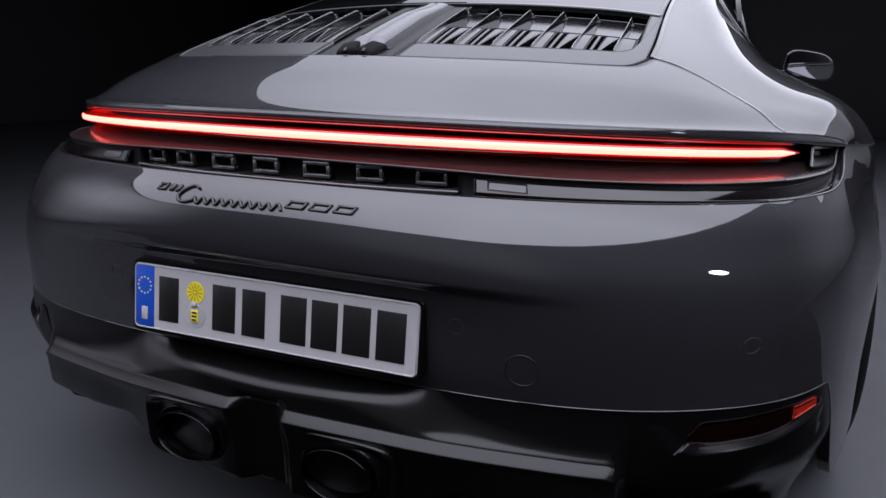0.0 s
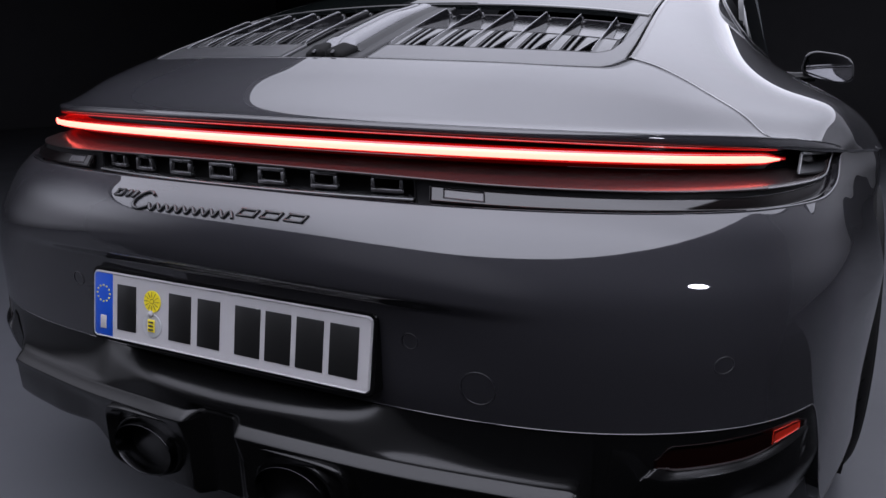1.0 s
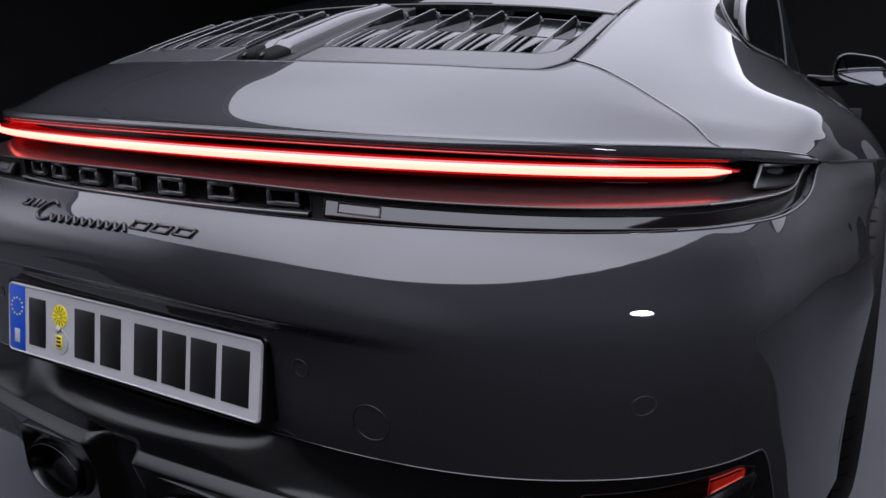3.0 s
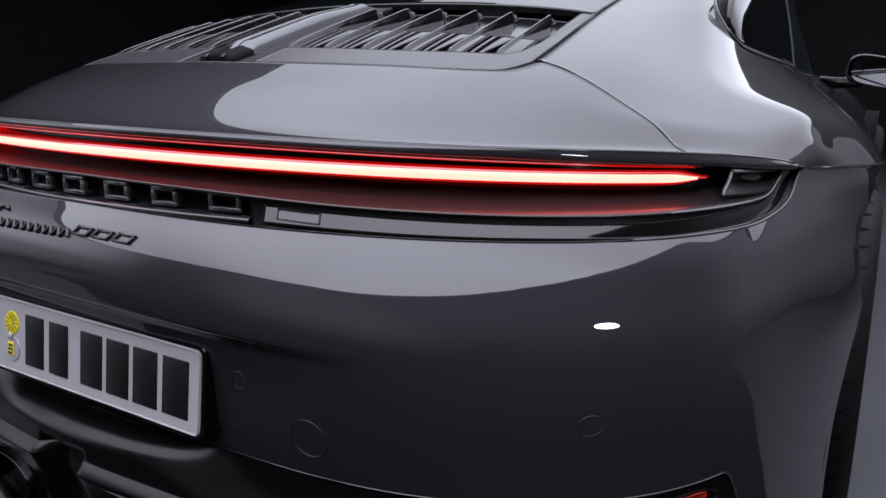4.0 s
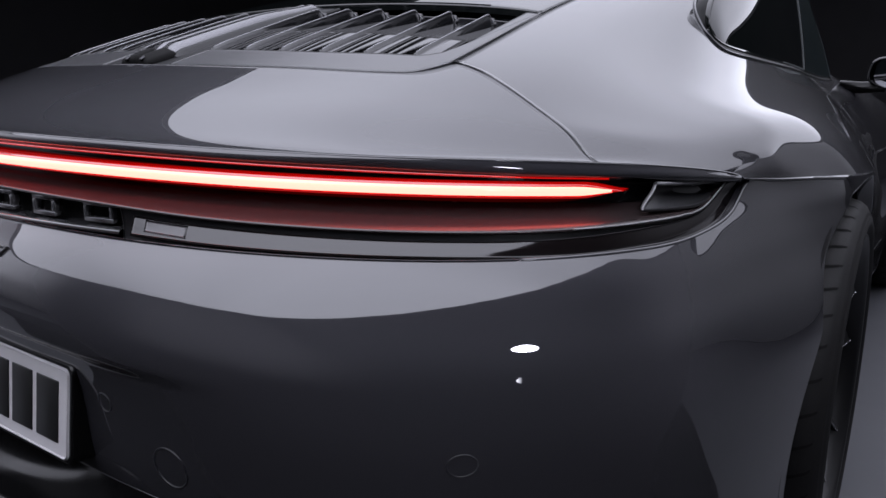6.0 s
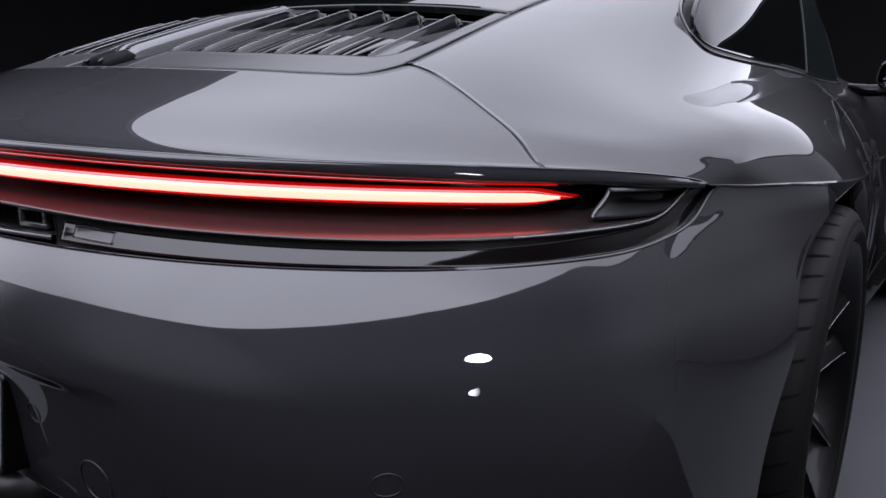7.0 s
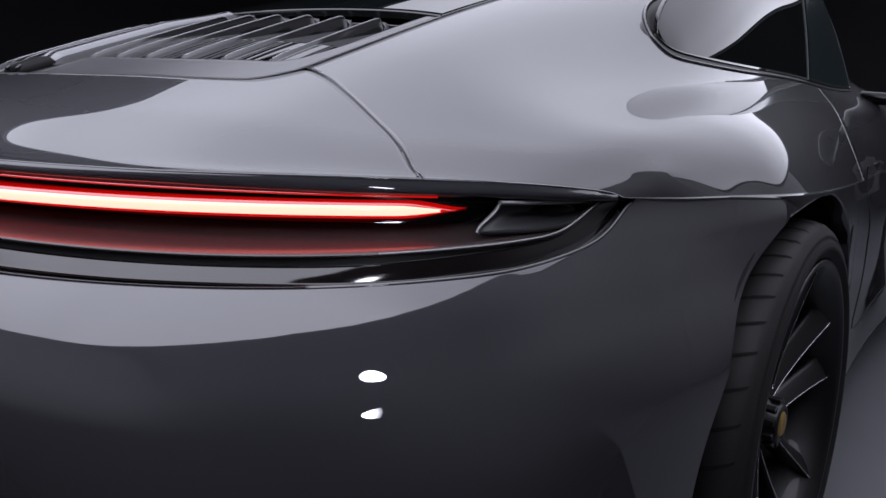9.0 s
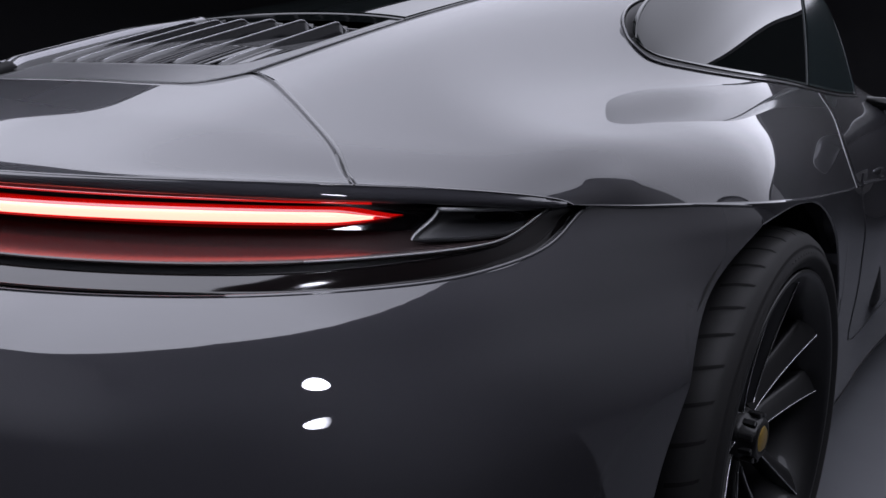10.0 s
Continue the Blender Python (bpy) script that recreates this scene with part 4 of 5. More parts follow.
def badge_line(points, rad, lift=0.0016):
    """A raised rounded stroke along a few places on the bumper, drawn as a smooth line."""
    at = np.arange(len(points))
    fx, fz = spline(at, [p[0] for p in points]), spline(at, [p[1] for p in points])
    line = []
    for k in np.linspace(0, len(points) - 1, 8 * len(points)):
        p, n = bumper_place(float(fx(k)), float(fz(k)))
        line.append(tuple(p + n * lift))
    return tube(line, rad, steps=8)


badge = part("model_badge", badge_bar(-0.186, 0.7425, 0.017, 0.0135, 0.30, True), BADGE, car, "dark grey raised badge of plain flowing strokes")
for x in (-0.166, -0.153):
    part("stroke", badge_bar(x, 0.7425, 0.0075, 0.0135, 0.30, False), BADGE, badge)
# a large sweep that runs on as a low wave
sweep = [(-0.112, 0.7440), (-0.124, 0.7475), (-0.141, 0.7400), (-0.147, 0.7290), (-0.135, 0.7245), (-0.115, 0.7290)]
part("stroke", badge_line(sweep, 0.0026), BADGE, badge)
wave = [(-0.115 + 0.0085 * i, 0.7290 + 0.0042 * (-1) ** i + 0.00012 * i) for i in range(20)]
part("stroke", badge_line(wave, 0.0023), BADGE, badge)
# three wide slanting open blocks
for x in (0.070, 0.110, 0.150):
    part("stroke", badge_bar(x, 0.7365, 0.031, 0.0135, 0.5, True), BADGE, badge)


def ring_mark(name, x, z, rad, wide=0.0011, label=""):
    """A fine round joint in the bumper with a disc inside it."""
    pts = []
    for i in range(49):
        aa = 2 * math.pi * i / 48
        p, n = bumper_place(x + rad * math.cos(aa), z + rad * math.sin(aa))
        pts.append(tuple(p + n * 0.0001))
    part(name, tube(pts, wide, steps=6), SEAM, car, label)


ring_mark("tow_cover_joint", 0.412, 0.528, 0.0240, 0.0009, "round joint of the towing eye cover")
for sx, sz in ((0.316, 0.582), (-0.316, 0.582), (0.705, 0.572), (-0.705, 0.572)):
    ring_mark("parking_sensor", sx, sz, 0.0115, 0.0007, "round parking sensor flush with the bumper")

# letters of the tail, as plain open blocks
for x0, x1 in ((-0.275, -0.235), (-0.205, -0.166), (-0.124, -0.079), (-0.041, 0.005), (0.050, 0.095), (0.138, 0.180), (0.229, 0.276)):
    xm = (x0 + x1) / 2
    y = 0.066 + 0.334 * xm**2 + 0.3 * xm**4
    slope = math.degrees(math.atan(0.668 * xm))
    m = pose(xm, y, 0.7835, 0, 0, slope)
    bm = bmesh.new()
    w, t, d, hh = x1 - x0, 0.0055, 0.012, 0.0245
    for sx, sz, bx, bz in ((0, hh / 2 - t / 2, w, t), (0, -hh / 2 + t / 2, w, t), (-w / 2 + t / 2, 0, t, hh - 2 * t), (w / 2 - t / 2, 0, t, hh - 2 * t)):
        box(bm, (bx, d, bz), m @ pose(sx, 0, sz), 0.0008, 1)
    part("raised_block", bm, LETTER, lettering if x0 > -0.27 else (lettering := part("tail_panel", sheet(strip([curve(np.linspace(-0.305, 0.305, 60), 0.082, 0.334, 0.3, 0.3, z, 0, 0) for z in (0.806, 0.79, 0.775, 0.764)]), (0, -1, 0), "", 0.002), BLACK_MATT, car, "recessed black panel behind the tail lettering")))
xt = np.linspace(-0.295, 0.295, 60)
part("panel_sill", sheet(strip([curve(xt, 0.080, 0.334, 0.3, 0.3, 0.7685, 0, 0), curve(xt, 0.052, 0.334, 0.3, 0.3, 0.7675, 0, 0), curve(xt, 0.049, 0.334, 0.3, 0.3, 0.7655, 0, 0), curve(xt, 0.051, 0.334, 0.3, 0.3, 0.762, 0, 0)]), (0, -1, 0.5), "", 0.002), GLOSS_SILL, lettering)

# ---- scooped ends of the tail lamps ----
for flip in (False, True):
    sg = -1 if flip else 1
    # rounded edge of the bumper along the lamp, finer along the seam
    for q0, q1, rad in ((0.50, 0.767, 0.0026), (0.769, 0.985, 0.0011)):
        qe = np.linspace(q0, q1, 90)
        line = skin(qe, bumper_top(qe), bumper_top(qe) - 0.01, np.linspace(0, 1, 3), 0.55 * rad)[:, 0] * np.array([sg, 1, 1])
        part("bumper_edge", tube(line - [0, 0, 0.2 * rad], rad, steps=10), PAINT, car)
    ks = np.linspace(0, 1, 24)
    top_line = np.stack([0.771 + 0.041 * ks, 0.484 + 0.129 * ks - 0.006 * np.sin(np.pi * ks), 0.8205 - 0.008 * ks], -1)
    low_line = shelf_line(0.835 + 0.155 * ks, 0.012, 0.0025)
    low_line[:, 0] -= 0.010 * (1 - ks)
    low_line[:, 2] = np.minimum(low_line[:, 2] + 0.009 * (1 - ks), 0.8125)
    g = []
    for b_ in np.linspace(0, 1, 18):
        sink = math.sin(math.pi * b_ ** 0.8)
        along = b_ * b_ * (3 - 2 * b_)
        p = top_line + (low_line - top_line) * np.array([along, along, b_])
        inner = np.sin(np.pi * np.clip(ks * 1.05, 0, 1)) ** 0.5
        p = p + np.stack([-0.014 * sink * inner, 0.026 * sink * inner, -0.002 * sink * np.ones(24)], -1)
        g.append(p)
    g = np.stack(g, 1)
    cup = part("lamp_end", sheet(g * np.array([sg, 1, 1]), (sg, -1, 0.3), "abd", 0.0008, 0.003), CUP, car, "dark grey scooped end of the tail lamp")
    corner = skin(np.array([0.760, 0.766]), np.full(2, 0.8125), np.full(2, 0.80), np.linspace(0, 1, 3))[1, 0]
    part("corner_trim", tube(np.array([top_line[-1] + [0.001, 0.004, 0], 0.5 * (top_line[-1] + corner) + [0.0005, -0.001, 0], corner]) * np.array([sg, 1, 1]), 0.0009, steps=8), CUP_RIM, cup, "fine grey line at the lamp's corner")
    part("cup_rim", tube(top_line * np.array([sg, 1, 1]) + [0, -0.0012, -0.001], 0.0024, steps=8), CUP_RIM, cup)
    part("cup_side", tube(g[0] * np.array([sg, 1, 1]) + [0, -0.001, 0], 0.0012, steps=8), CUP_RIM, cup)
# ---- diffuser, black plastic below the bumper ----
qd = np.linspace(0.33, 0.80, 150)
rd = np.linspace(0, 1, 50)


def diffuser_side():
    """The plain outer skin of the diffuser, from the bumper's lower edge down."""
    top = bumper_bottom(qd) - 0.003
    out = np.zeros((len(qd), len(rd), 3))
    zs = np.linspace(0.15, 0.52, 75)
    stack = np.array([np.stack(level(max(z, 0.40), qd, float(np.minimum(arch_rear(max(z, 0.28)), JOINT_Y))), -1) for z in zs])
    for i in range(len(qd)):
        z = top[i] - (top[i] - 0.19) * rd
        x, y = np.interp(z, zs, stack[:, i, 0]), np.interp(z, zs, stack[:, i, 1])
        drop = 0.476 - z
        tuck = smooth(0.08, 0.28, drop)
        out[i] = np.stack([x * (1 - 0.07 * tuck), y + 0.002 + 0.15 * tuck**1.4 * (1 - smooth(0.74, 0.84, x)), z], -1)
    return out


dg = diffuser_side()
ky = np.linspace(0.0, 0.562, 150)
mid_top = skin(np.linspace(0, 0.46, 120), bumper_bottom(np.linspace(0, 0.46, 120)), bumper_bottom(np.linspace(0, 0.46, 120)), np.zeros(1))[:, 0]
ledge_y = spline([0, 0.05, 0.15, 0.3, 0.45, 0.52, 0.59], [-0.013, -0.012, -0.003, 0.019, 0.046, 0.060, 0.080])
ledge_z = spline([0, 0.15, 0.3, 0.45, 0.59], [0.416, 0.411, 0.402, 0.398, 0.396])


def diffuser_middle():
    """The middle of the diffuser: a soft bulge under the bumper, then a bevelled ledge and its undercut face."""
    yb, zb = np.interp(ky, mid_top[:, 0], mid_top[:, 1]), np.interp(ky, mid_top[:, 0], mid_top[:, 2])
    full = smooth(0.026, 0.056, ky)
    end = smooth(0.535, 0.562, ky)
    yl = ledge_y(ky) + 0.020 * (1 - full)
    zl = ledge_z(ky) - 0.010 * end**1.3
    low = 0.310 - 0.052 * (1 - smooth(0.24, 0.33, ky))
    out_ = np.maximum(yb - ledge_y(ky) - 0.003, 0)
    steep = smooth(0.12, 0.30, ky)
    square = smooth(0.27, 0.42, ky)
    rows = []
    for back, drop, f in ((-0.004 / 0.05, 0.002, 0.0), (0.10, 0.004, 0.08), (0.55, 0.010, 0.2), (0.85, 0.018, 0.4), (0.94, 0.023, 0.55), (0.98, 0.028, 0.7), (0.99, 0.033, 0.85), (1.0, 0.038, 1.0)):
        y_bulge, z_bulge = yb - back * out_, zb - drop
        y_line, z_line = yb + 0.003 + (yl + 0.003 - yb) * f ** (1 + 2.2 * smooth(0.26, 0.38, ky)), zb - 0.002 + (zl + 0.008 - zb) * f
        rows.append((y_bulge * (1 - steep) + y_line * steep, z_bulge * (1 - steep) + z_line * steep))
    rows += [(yl + 0.0028, zl + 0.004), (yl + 0.0022, zl + 0.0015), (yl + 0.0010, zl + 0.0002), (yl - 0.0012, zl - 0.0010), (yl - 0.0110 * full, zl - 0.0118), (yl - 0.0120 * full, zl - 0.0132), (yl - 0.0116 * full, zl - 0.0150), (yl - 0.0104 * full, zl - 0.0185), (yl - 0.0085 * full, zl - 0.0240),
             (yl + 0.008 - 0.016 * square, zl * 0.55 + low * 0.45), (yl + 0.012 - 0.017 * square, low + 0.012), (yl + 0.016 - 0.017 * square, low + 0.004), (yl + 0.026 - 0.014 * square, low), (yl + 0.06, low - 0.002), (yl + 0.30, low - 0.01)]
    shut = smooth(0.547, 0.562, ky)
    out = []
    for y, z in rows:
        tuck = smooth(0.08, 0.28, 0.476 - z)
        out.append(np.stack([ky, y * (1 - shut) + np.maximum(y, yb + 0.003 + 0.15 * tuck**1.4) * shut, z], -1))
    return np.stack(out, 1)


mg = diffuser_middle()
diffuser = part("rear_diffuser", sheet(both(mg), (0, -1, 0.3), "", 0.004), BLACK_SATIN, car, "satin black plastic diffuser")
part("diffuser_floor", block((0.7, 0.4, 0.02), pose(0, 0.46, 0.22), 0.006), BLACK_MATT, diffuser)
for flip in (False, True):
    sg = -1 if flip else 1
    part("diffuser_side", sheet(mirrored(dg) if flip else dg, (sg, -1, 0), "", 0.002, 0.02), BLACK_SATIN, diffuser)
    # exhaust trim: a rounded frame that narrows down to the pipe
    cx, cz, n = 0.145, 0.328, 64
    rings = []
    for kx, kz, y, p, dz in ((0.096, 0.066, 0.06, 5, 0.002), (0.094, 0.064, -0.012, 5, 0.002), (0.0925, 0.0625, -0.018, 5, 0.002), (0.090, 0.060, -0.019, 4.5, 0.002), (0.086, 0.057, -0.014, 4, 0.002), (0.076, 0.052, 0.002, 3, 0.001), (0.070, 0.049, -0.004, 2.3, 0.0), (0.066, 0.046, -0.008, 2.2, 0.0), (0.064, 0.045, 0.05, 2.2, 0.0)):
        ang = np.linspace(0, 2 * np.pi, n, endpoint=False)
        c, s = np.cos(ang), np.sin(ang)
        rings.append(np.stack([sg * cx + kx * np.sign(c) * np.abs(c) ** (2 / p), y + (0.026 * (0.5 - 0.5 * s) if p > 2.5 else 0 * s), cz + dz + kz * np.sign(s) * np.abs(s) ** (2 / p)], -1))
    rings = np.array(rings)
    verts = list(rings.reshape(-1, 3))
    faces = [(i * n + j, i * n + (j + 1) % n, (i + 1) * n + (j + 1) % n, (i + 1) * n + j) for i in range(len(rings) - 1) for j in range(n)]
    trim = part("exhaust_trim", (verts, faces), BLACK_SATIN, car, "satin black exhaust surround")
    pipe = []
    for kx, kz, y in ((0.064, 0.045, 0.12), (0.0625, 0.0435, -0.018), (0.0619, 0.0429, -0.0193), (0.0610, 0.0420, -0.0180), (0.060, 0.041, 0.01), (0.054, 0.036, 0.16), (0.001, 0.001, 0.165)):
        ang = np.linspace(0, 2 * np.pi, n, endpoint=False)
        pipe.append(np.stack([sg * cx + kx * np.cos(ang), 0 * ang + y, cz + kz * np.sin(ang)], -1))
    pipe = np.array(pipe)
    faces = [(i * n + j, i * n + (j + 1) % n, (i + 1) * n + (j + 1) % n, (i + 1) * n + j) for i in range(len(pipe) - 1) for j in range(n)]
    part("tailpipe", (list(pipe.reshape(-1, 3)), faces), STEEL, trim, "dark steel oval tailpipe")
    # reflector in its scoop: a strip, its tip with thrown-back light painted in, and the raised lip that frames it
    # below and inward
    def on_side(x, z, out=0.0):
        col = np.array([np.interp(z, dg[i, ::-1, 2], dg[i, ::-1, 1]) for i in range(0, len(qd), 3)])
        cx_ = np.array([np.interp(z, dg[i, ::-1, 2], dg[i, ::-1, 0]) for i in range(0, len(qd), 3)])
        o = np.argsort(cx_)
        return np.array([x + 0.5 * out, np.interp(x, cx_[o], col[o]) - 0.86 * out, z])

    t_ = np.linspace(0, 1, 40)
    xr = 0.636 + 0.188 * t_
    zt = 0.462 + 0.004 * t_ - 0.012 * smooth(0.88, 1, t_) - 0.020 * smooth(0.10, 0.0, t_)
    zb = 0.424 + 0.006 * smooth(0.14, 0.0, t_) + 0.011 * t_ ** 2 + 0.012 * smooth(0.55, 1, t_)
    body = np.array([[on_side(xr[i], zt[i] + (zb[i] - zt[i]) * k, 0.0012) for k in np.linspace(0.03, 0.97, 7)] for i in range(40)])
    part("rear_reflector", sheet(body * np.array([sg, 1, 1]), (sg, -1, 0), "abcd", 0.0006, 0.006), REFLECTOR, diffuser, "dark red reflector strip")
    tip = body[29:37, 1:-1] + np.array([0.0006, -0.0010, 0.0])
    part("reflector_tip", sheet(tip * np.array([sg, 1, 1]), (sg, -1, 0), "abcd", 0.0005, 0.003), REFLECTOR_TIP, diffuser, "red end of the reflector, brightened for the light it throws back")
    k_ = np.linspace(0, 1, 14)[:-1]
    inner = [(0.602 + 0.034 * k, 0.4585 - 0.0365 * k ** 1.2) for k in k_] + list(zip(xr, zb))
    outer = [(0.584 + 0.036 * k, 0.4565 - 0.0475 * k ** 1.2) for k in k_] + [(x - 0.016 * (1 - t) + 0.002 * t, z - 0.0095 + 0.003 * t) for x, z, t in zip(xr, zb, t_)]
    proud = np.r_[k_ ** 0.7, 1 - 0.7 * smooth(0.8, 1, t_)]
    lip = np.array([[on_side(a[0], a[1], 0.0015), on_side(a[0] * 0.8 + b[0] * 0.2, a[1] * 0.8 + b[1] * 0.2, 0.003), on_side(a[0] * 0.2 + b[0] * 0.8, a[1] * 0.2 + b[1] * 0.8, 0.0015 + 0.0075 * w), on_side(b[0], b[1], 0.0015 + 0.0085 * w), on_side(b[0] - 0.001, b[1] - 0.004, 0.0015 + 0.008 * w), on_side(b[0] - 0.004, b[1] - 0.026, 0.0015 + 0.0035 * w), on_side(b[0] - 0.006, b[1] - 0.05, 0.0005)] for a, b, w in zip(inner, outer, proud)])
    part("reflector_scoop", sheet(lip * np.array([sg, 1, 1]), (sg, -1, 0.5), "", 0.003, 0.012), BLACK_SATIN, diffuser)


# ---- wheels ----
def tyre_shape():
    r0, r1, half = 0.295, 0.364, 0.150
    prof = [(r0, -half + 0.01), (r0 + 0.012, -half - 0.002), (r0 + 0.04, -half - 0.006), (r1 - 0.022, -half), (r1 - 0.006, -half + 0.014), (r1, -half + 0.04), (r1, -0.05)]
    for gx in (-0.055, 0.0, 0.055):
        prof += [(r1, gx - 0.007), (r1 - 0.007, gx - 0.006), (r1 - 0.007, gx + 0.006), (r1, gx + 0.007)]
    prof += [(r1, half - 0.042), (r1 - 0.0015, half - 0.030), (r1 - 0.006, half - 0.014), (r1 - 0.014, half - 0.004), (r1 - 0.024, half + 0.001), (r1 - 0.027, half + 0.0035), (r1 - 0.030, half + 0.002), (r0 + 0.036, half + 0.006), (r0 + 0.030, half + 0.0062), (r0 + 0.027, half + 0.0085), (r0 + 0.020, half + 0.0085), (r0 + 0.016, half + 0.004), (r0 + 0.008, half + 0.002), (r0, half - 0.01)]
    return prof


def wheel(centre, sg):
    m = Matrix.Translation(centre) @ Matrix.Diagonal((sg, 1, 1, 1))
    hub = new("wheel")
    hub.parent = car
    hub.location = centre
    hub.matrix_parent_inverse = Matrix.Translation((0, -2.2, 0))
    hub.rotation_euler = (0, math.radians(-1.2) * sg, 0)
    bpy.context.view_layer.update()

    def put(name, shape, mat, label=""):
        verts, faces = shape
        if sg < 0:
            faces = [f[::-1] for f in faces]
        ob = new(name, mesh_of(name, verts, faces))
        ob.data.materials.append(mat)
        ob.parent = hub
        ob.matrix_parent_inverse = Matrix.Translation(-Vector(centre))
        if label:
            ob["label"] = label
        return ob

    put("tyre", revolve(tyre_shape(), m, 160), RUBBER, "black low-profile tyre")
    # cuts over the shoulder of the tread
    v, f = [], []
    for k, (x, rr) in enumerate([(0.098, 0.364), (0.118, 0.3635), (0.134, 0.359), (0.145, 0.349), (0.1495, 0.338)]):
        for dy in (-0.003, 0.003):
            v.append((sg * (x + 0.0006), dy * (1.15 - 0.15 * k) + 0.0075 * k - 0.01, rr + 0.0006))
        if k:
            f.append((2 * k - 2, 2 * k - 1, 2 * k + 1, 2 * k) if sg > 0 else (2 * k, 2 * k + 1, 2 * k - 1, 2 * k - 2))
    cut = mesh_of("tread_cut", v, f)
    cut.materials.append(BLACK_MATT)
    for i in range(46):
        ob = new("tread_cut", cut)
        ob.parent = hub
        ob.rotation_euler = (2 * math.pi * (i + 0.12 * math.sin(7.0 * i)) / 46, 0, 0)
    for i in range(9):
        for c0 in (0.0, math.pi):
            aa = c0 + 0.16 - 0.045 * i
            turn = m @ pose(0, 0, 0, math.degrees(aa), 0, 0)
            v = [turn @ Vector((x_, dy, r_)) for x_ in (0.1535, 0.1563) for r_, dy in ((0.318, -0.005), (0.318, 0.005), (0.327, 0.005), (0.327, -0.005))]
            put("side_mark", (v, [(4, 5, 6, 7), (0, 4, 7, 3), (1, 2, 6, 5), (0, 1, 5, 4), (3, 7, 6, 2)]), RUBBER)
    rim_prof = [(0.2695, -0.145), (0.2825, -0.147), (0.2885, -0.14), (0.2725, -0.12), (0.2595, -0.05), (0.2585, 0.06), (0.2645, 0.115), (0.2765, 0.132), (0.2865, 0.146), (0.2905, 0.15), (0.2895, 0.1535), (0.2825, 0.153), (0.2765, 0.146), (0.2705, 0.138), (0.2645, 0.128), (0.2545, 0.1), (0.2505, 0.02), (0.2505, -0.1), (0.2645, -0.14)]
    rim_prof = [(r_ * 1.025, x_) for r_, x_ in rim_prof]
    put("rim", revolve(rim_prof, m, 128), RIM, "satin black alloy rim")
    put("brake_disc", revolve([(0.075, 0.0), (0.19, 0.0), (0.192, -0.012), (0.19, -0.03), (0.075, -0.03)], m, 96), BRAKE, "grey brake disc")
    put("wheel_back", revolve([(0.001, -0.06), (0.236, -0.06)], m, 64), BLACK_MATT)
    # ten blades in five pairs that open slightly towards the rim; each has one sharp bright edge
    for i in range(5):
        for s_ in (-1, 1):
            turn = m @ pose(0, 0, 0, 72 * i + 1.5, 0, 0)
            rows = []
            for k in np.linspace(0, 1, 16):
                side = s_ * (0.025 + 0.041 * k)
                rr = 0.046 + k * (0.266 - 0.046)
                xx = 0.088 + 0.046 * k**1.3
                w = 0.0145 + 0.0085 * k * k
                rows.append([turn @ Vector((xx + dx, side + w * yy, rr)) for dx, yy in ((-0.055, 0.5), (-0.010, 0.97), (-0.003, 1.0), (0.0, 0.93), (-0.0015, 0.8), (-0.006, 0.2), (-0.015, -0.6), (-0.020, -0.92), (-0.027, -1.0), (-0.055, -0.6))])
            g = np.array([[tuple(v) for v in row] for row in rows])
            put("spoke", sheet(g, (1, 0, 0), "", 0.001) if sg > 0 else (lambda vf: (vf[0], [f[::-1] for f in vf[1]]))(sheet(g, (-1, 0, 0), "", 0.001)), RIM)
            put("spoke_edge", tube(g[:, 3] + np.array([0.0006 * sg, 0, 0]), 0.0011, steps=6), RIM_EDGE, "thin bright edge of a spoke")
    put("hub_shell", revolve([(0.001, 0.070), (0.050, 0.076), (0.062, 0.070), (0.070, 0.052), (0.072, 0.02)], m, 64), RIM)
    put("centre_nut", revolve([(0.001, 0.116), (0.026, 0.116), (0.0285, 0.119), (0.033, 0.119), (0.036, 0.115), (0.038, 0.100), (0.043, 0.094), (0.046, 0.086), (0.047, 0.06)], m, 48), RIM, "black central locking nut")
    for i in range(10):
        tooth = bmesh.new()
        box(tooth, (0.022, 0.011, 0.009), m @ pose(0, 0, 0, 36 * i, 0, 0) @ pose(0.103, 0, 0.0405), 0.002, 2)
        tm = bpy.data.meshes.new("nut_tooth")
        tooth.normal_update()
        tooth.to_mesh(tm)
        tooth.free()
        tm.materials.append(RIM)
        ob = new("nut_tooth", tm)
        ob.parent = hub
        ob.matrix_parent_inverse = Matrix.Translation(-Vector(centre))
    put("hub_cap", revolve([(0.001, 0.1215), (0.019, 0.121), (0.0225, 0.118)], m, 40), GOLD, "round brass-coloured hub cap")
    return hub


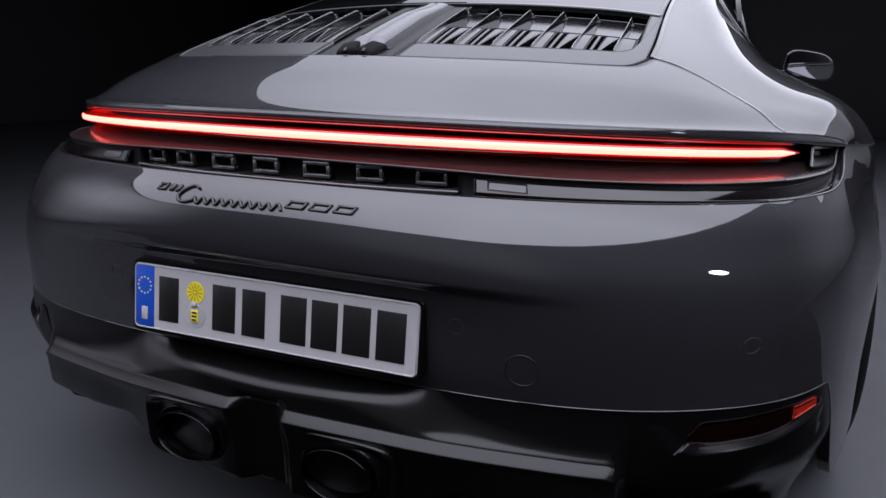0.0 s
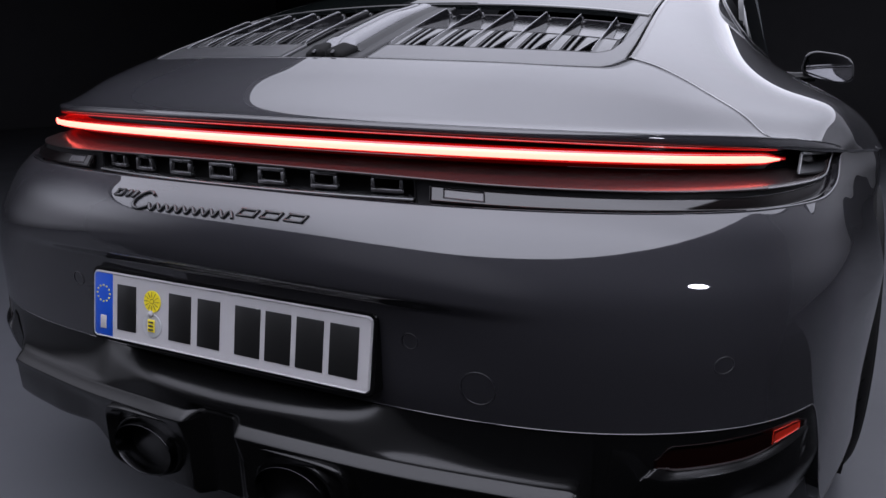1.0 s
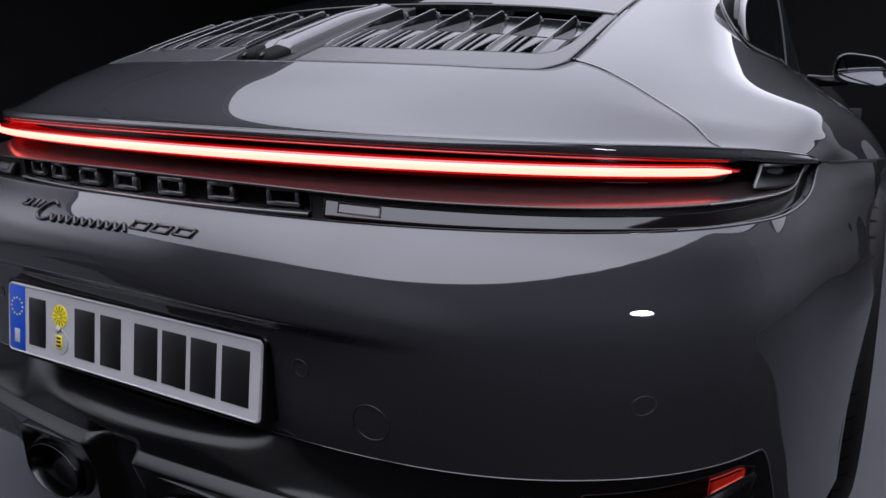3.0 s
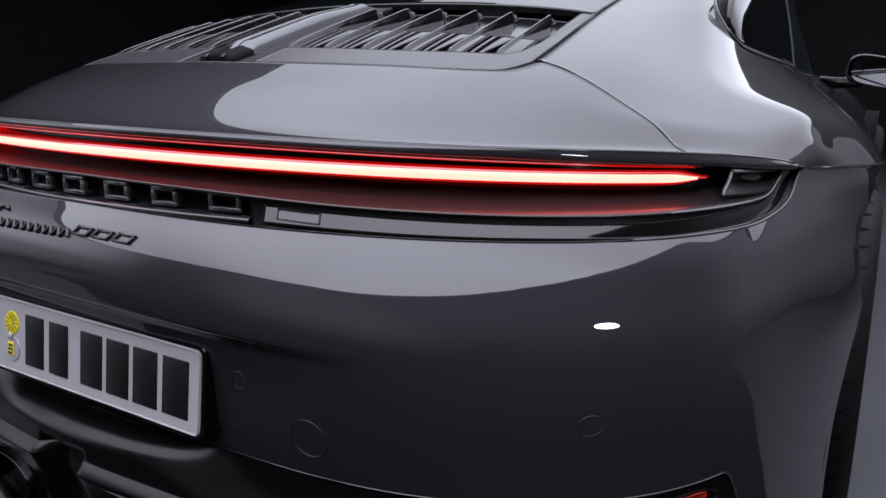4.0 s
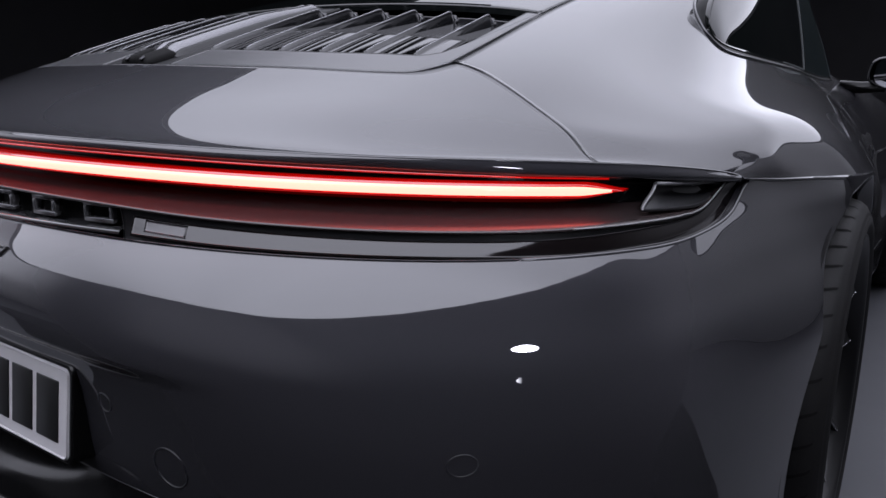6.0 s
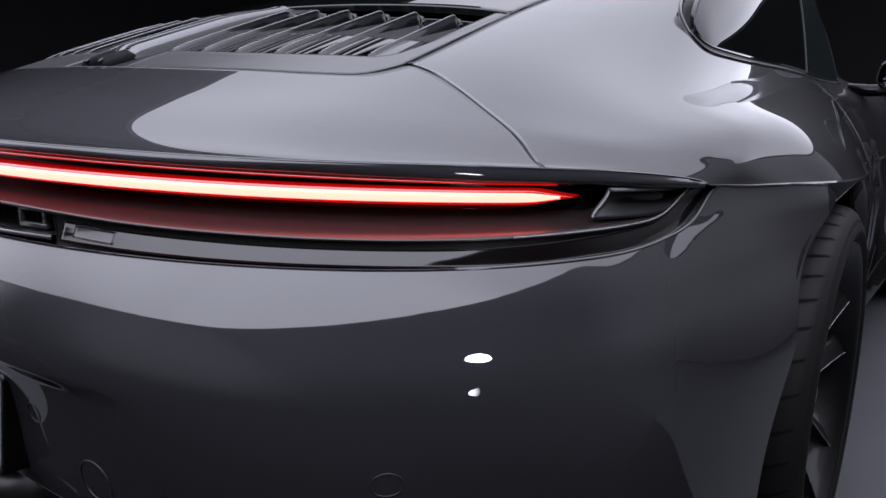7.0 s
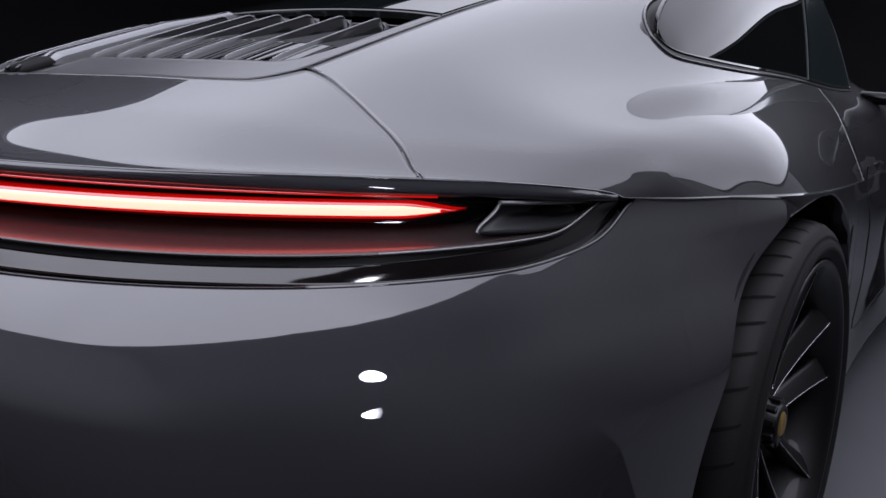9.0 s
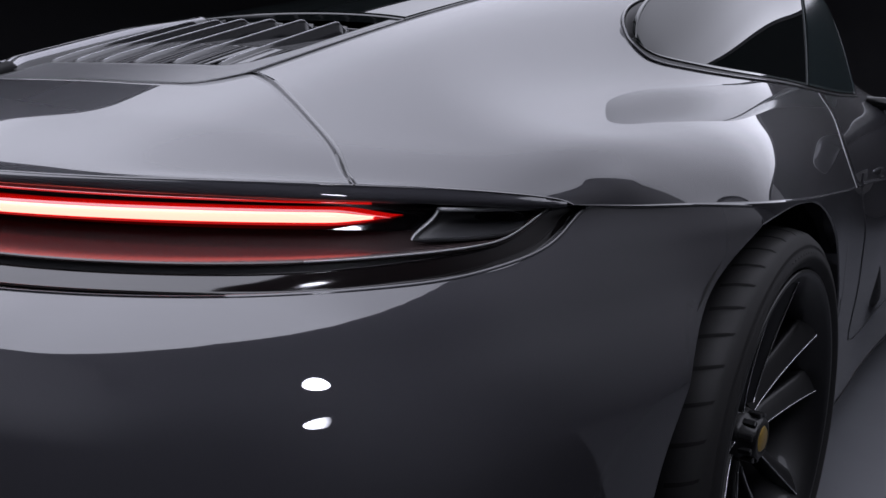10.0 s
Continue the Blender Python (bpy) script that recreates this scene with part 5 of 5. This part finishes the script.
for sg in (1, -1):
    for wy in (AXLE_Y, AXLE_Y + 2.45):
        wheel((sg * 0.808, wy + 0.012, 0.364), sg)
        # dark liner of the wheel arch
        ang = np.linspace(math.radians(-25), math.radians(205), 60)
        rr = ARCH + 0.022
        g = np.stack([np.stack([0 * ang + sg * x, wy + rr * np.cos(ang), AXLE_Z + rr * ARCH_UP / ARCH * np.sin(ang)], -1) for x in (0.925, 0.80, 0.60, 0.55)], 1)
        part("wheel_liner", sheet(g, (0, 0, -1), "", 0.002), BLACK_MATT, car)
        v = [(sg * 0.58, wy + d, z) for d, z in ((-0.5, 0.15), (0.5, 0.15), (0.5, 0.95), (-0.5, 0.95))]
        part("inner_wall", (v, [(0, 1, 2, 3)]), BLACK_MATT, car)

part("underbody", block((1.5, 4.0, 0.06), pose(0, 2.25, 0.19), 0.02), BLACK_MATT, car)

# ---- door mirrors and handles ----
for sg in (1, -1):
    rings = []
    n = 40
    ang = np.linspace(0, 2 * np.pi, n, endpoint=False)
    c, s = np.cos(ang), np.sin(ang)
    ox = np.sign(c) * np.abs(c) ** 0.62
    oz = np.sign(s) * np.abs(s) ** 0.62
    for k, y, off in ((0.93, 2.752, 0), (1.0, 2.757, 0), (1.02, 2.775, 0), (0.98, 2.82, 0.004), (0.82, 2.87, 0.01), (0.5, 2.905, 0.012), (0.05, 2.915, 0.012)):
        x = 0.893 + 0.098 * k * ox * (1 - 0.08 * oz)
        z = 0.972 + 0.058 * k * oz - 0.16 * (x - 0.893) + off
        rings.append(np.stack([sg * x, 0 * x + y, z], -1))
    rings = np.array(rings)
    faces = [(i * n + j, i * n + (j + 1) % n, (i + 1) * n + (j + 1) % n, (i + 1) * n + j) for i in range(len(rings) - 1) for j in range(n)]
    mirror = part("door_mirror", (list(rings.reshape(-1, 3)), faces), BLACK_GLOSS, car, "dark door mirror")
    x = 0.893 + 0.093 * ox * (1 - 0.08 * oz)
    z = 0.972 + 0.053 * oz - 0.16 * (x - 0.893)
    g = [(sg * a_, 2.770 - 0.15 * (a_ - 0.893), b_) for a_, b_ in zip(x, z)]
    part("mirror_glass", (g, [tuple(range(n))]), MIRROR, mirror, "mirror glass")
    part("mirror_foot", tube([(sg * 0.70, 2.80, 0.93), (sg * 0.77, 2.81, 0.925), (sg * 0.85, 2.82, 0.93)], 0.022), BLACK_SATIN, mirror)
    handle = part("door_handle", block((0.02, 0.20, 0.035), pose(sg * 0.868, 2.13, 0.742), 0.008, 3), PAINT, car, "flush door handle")
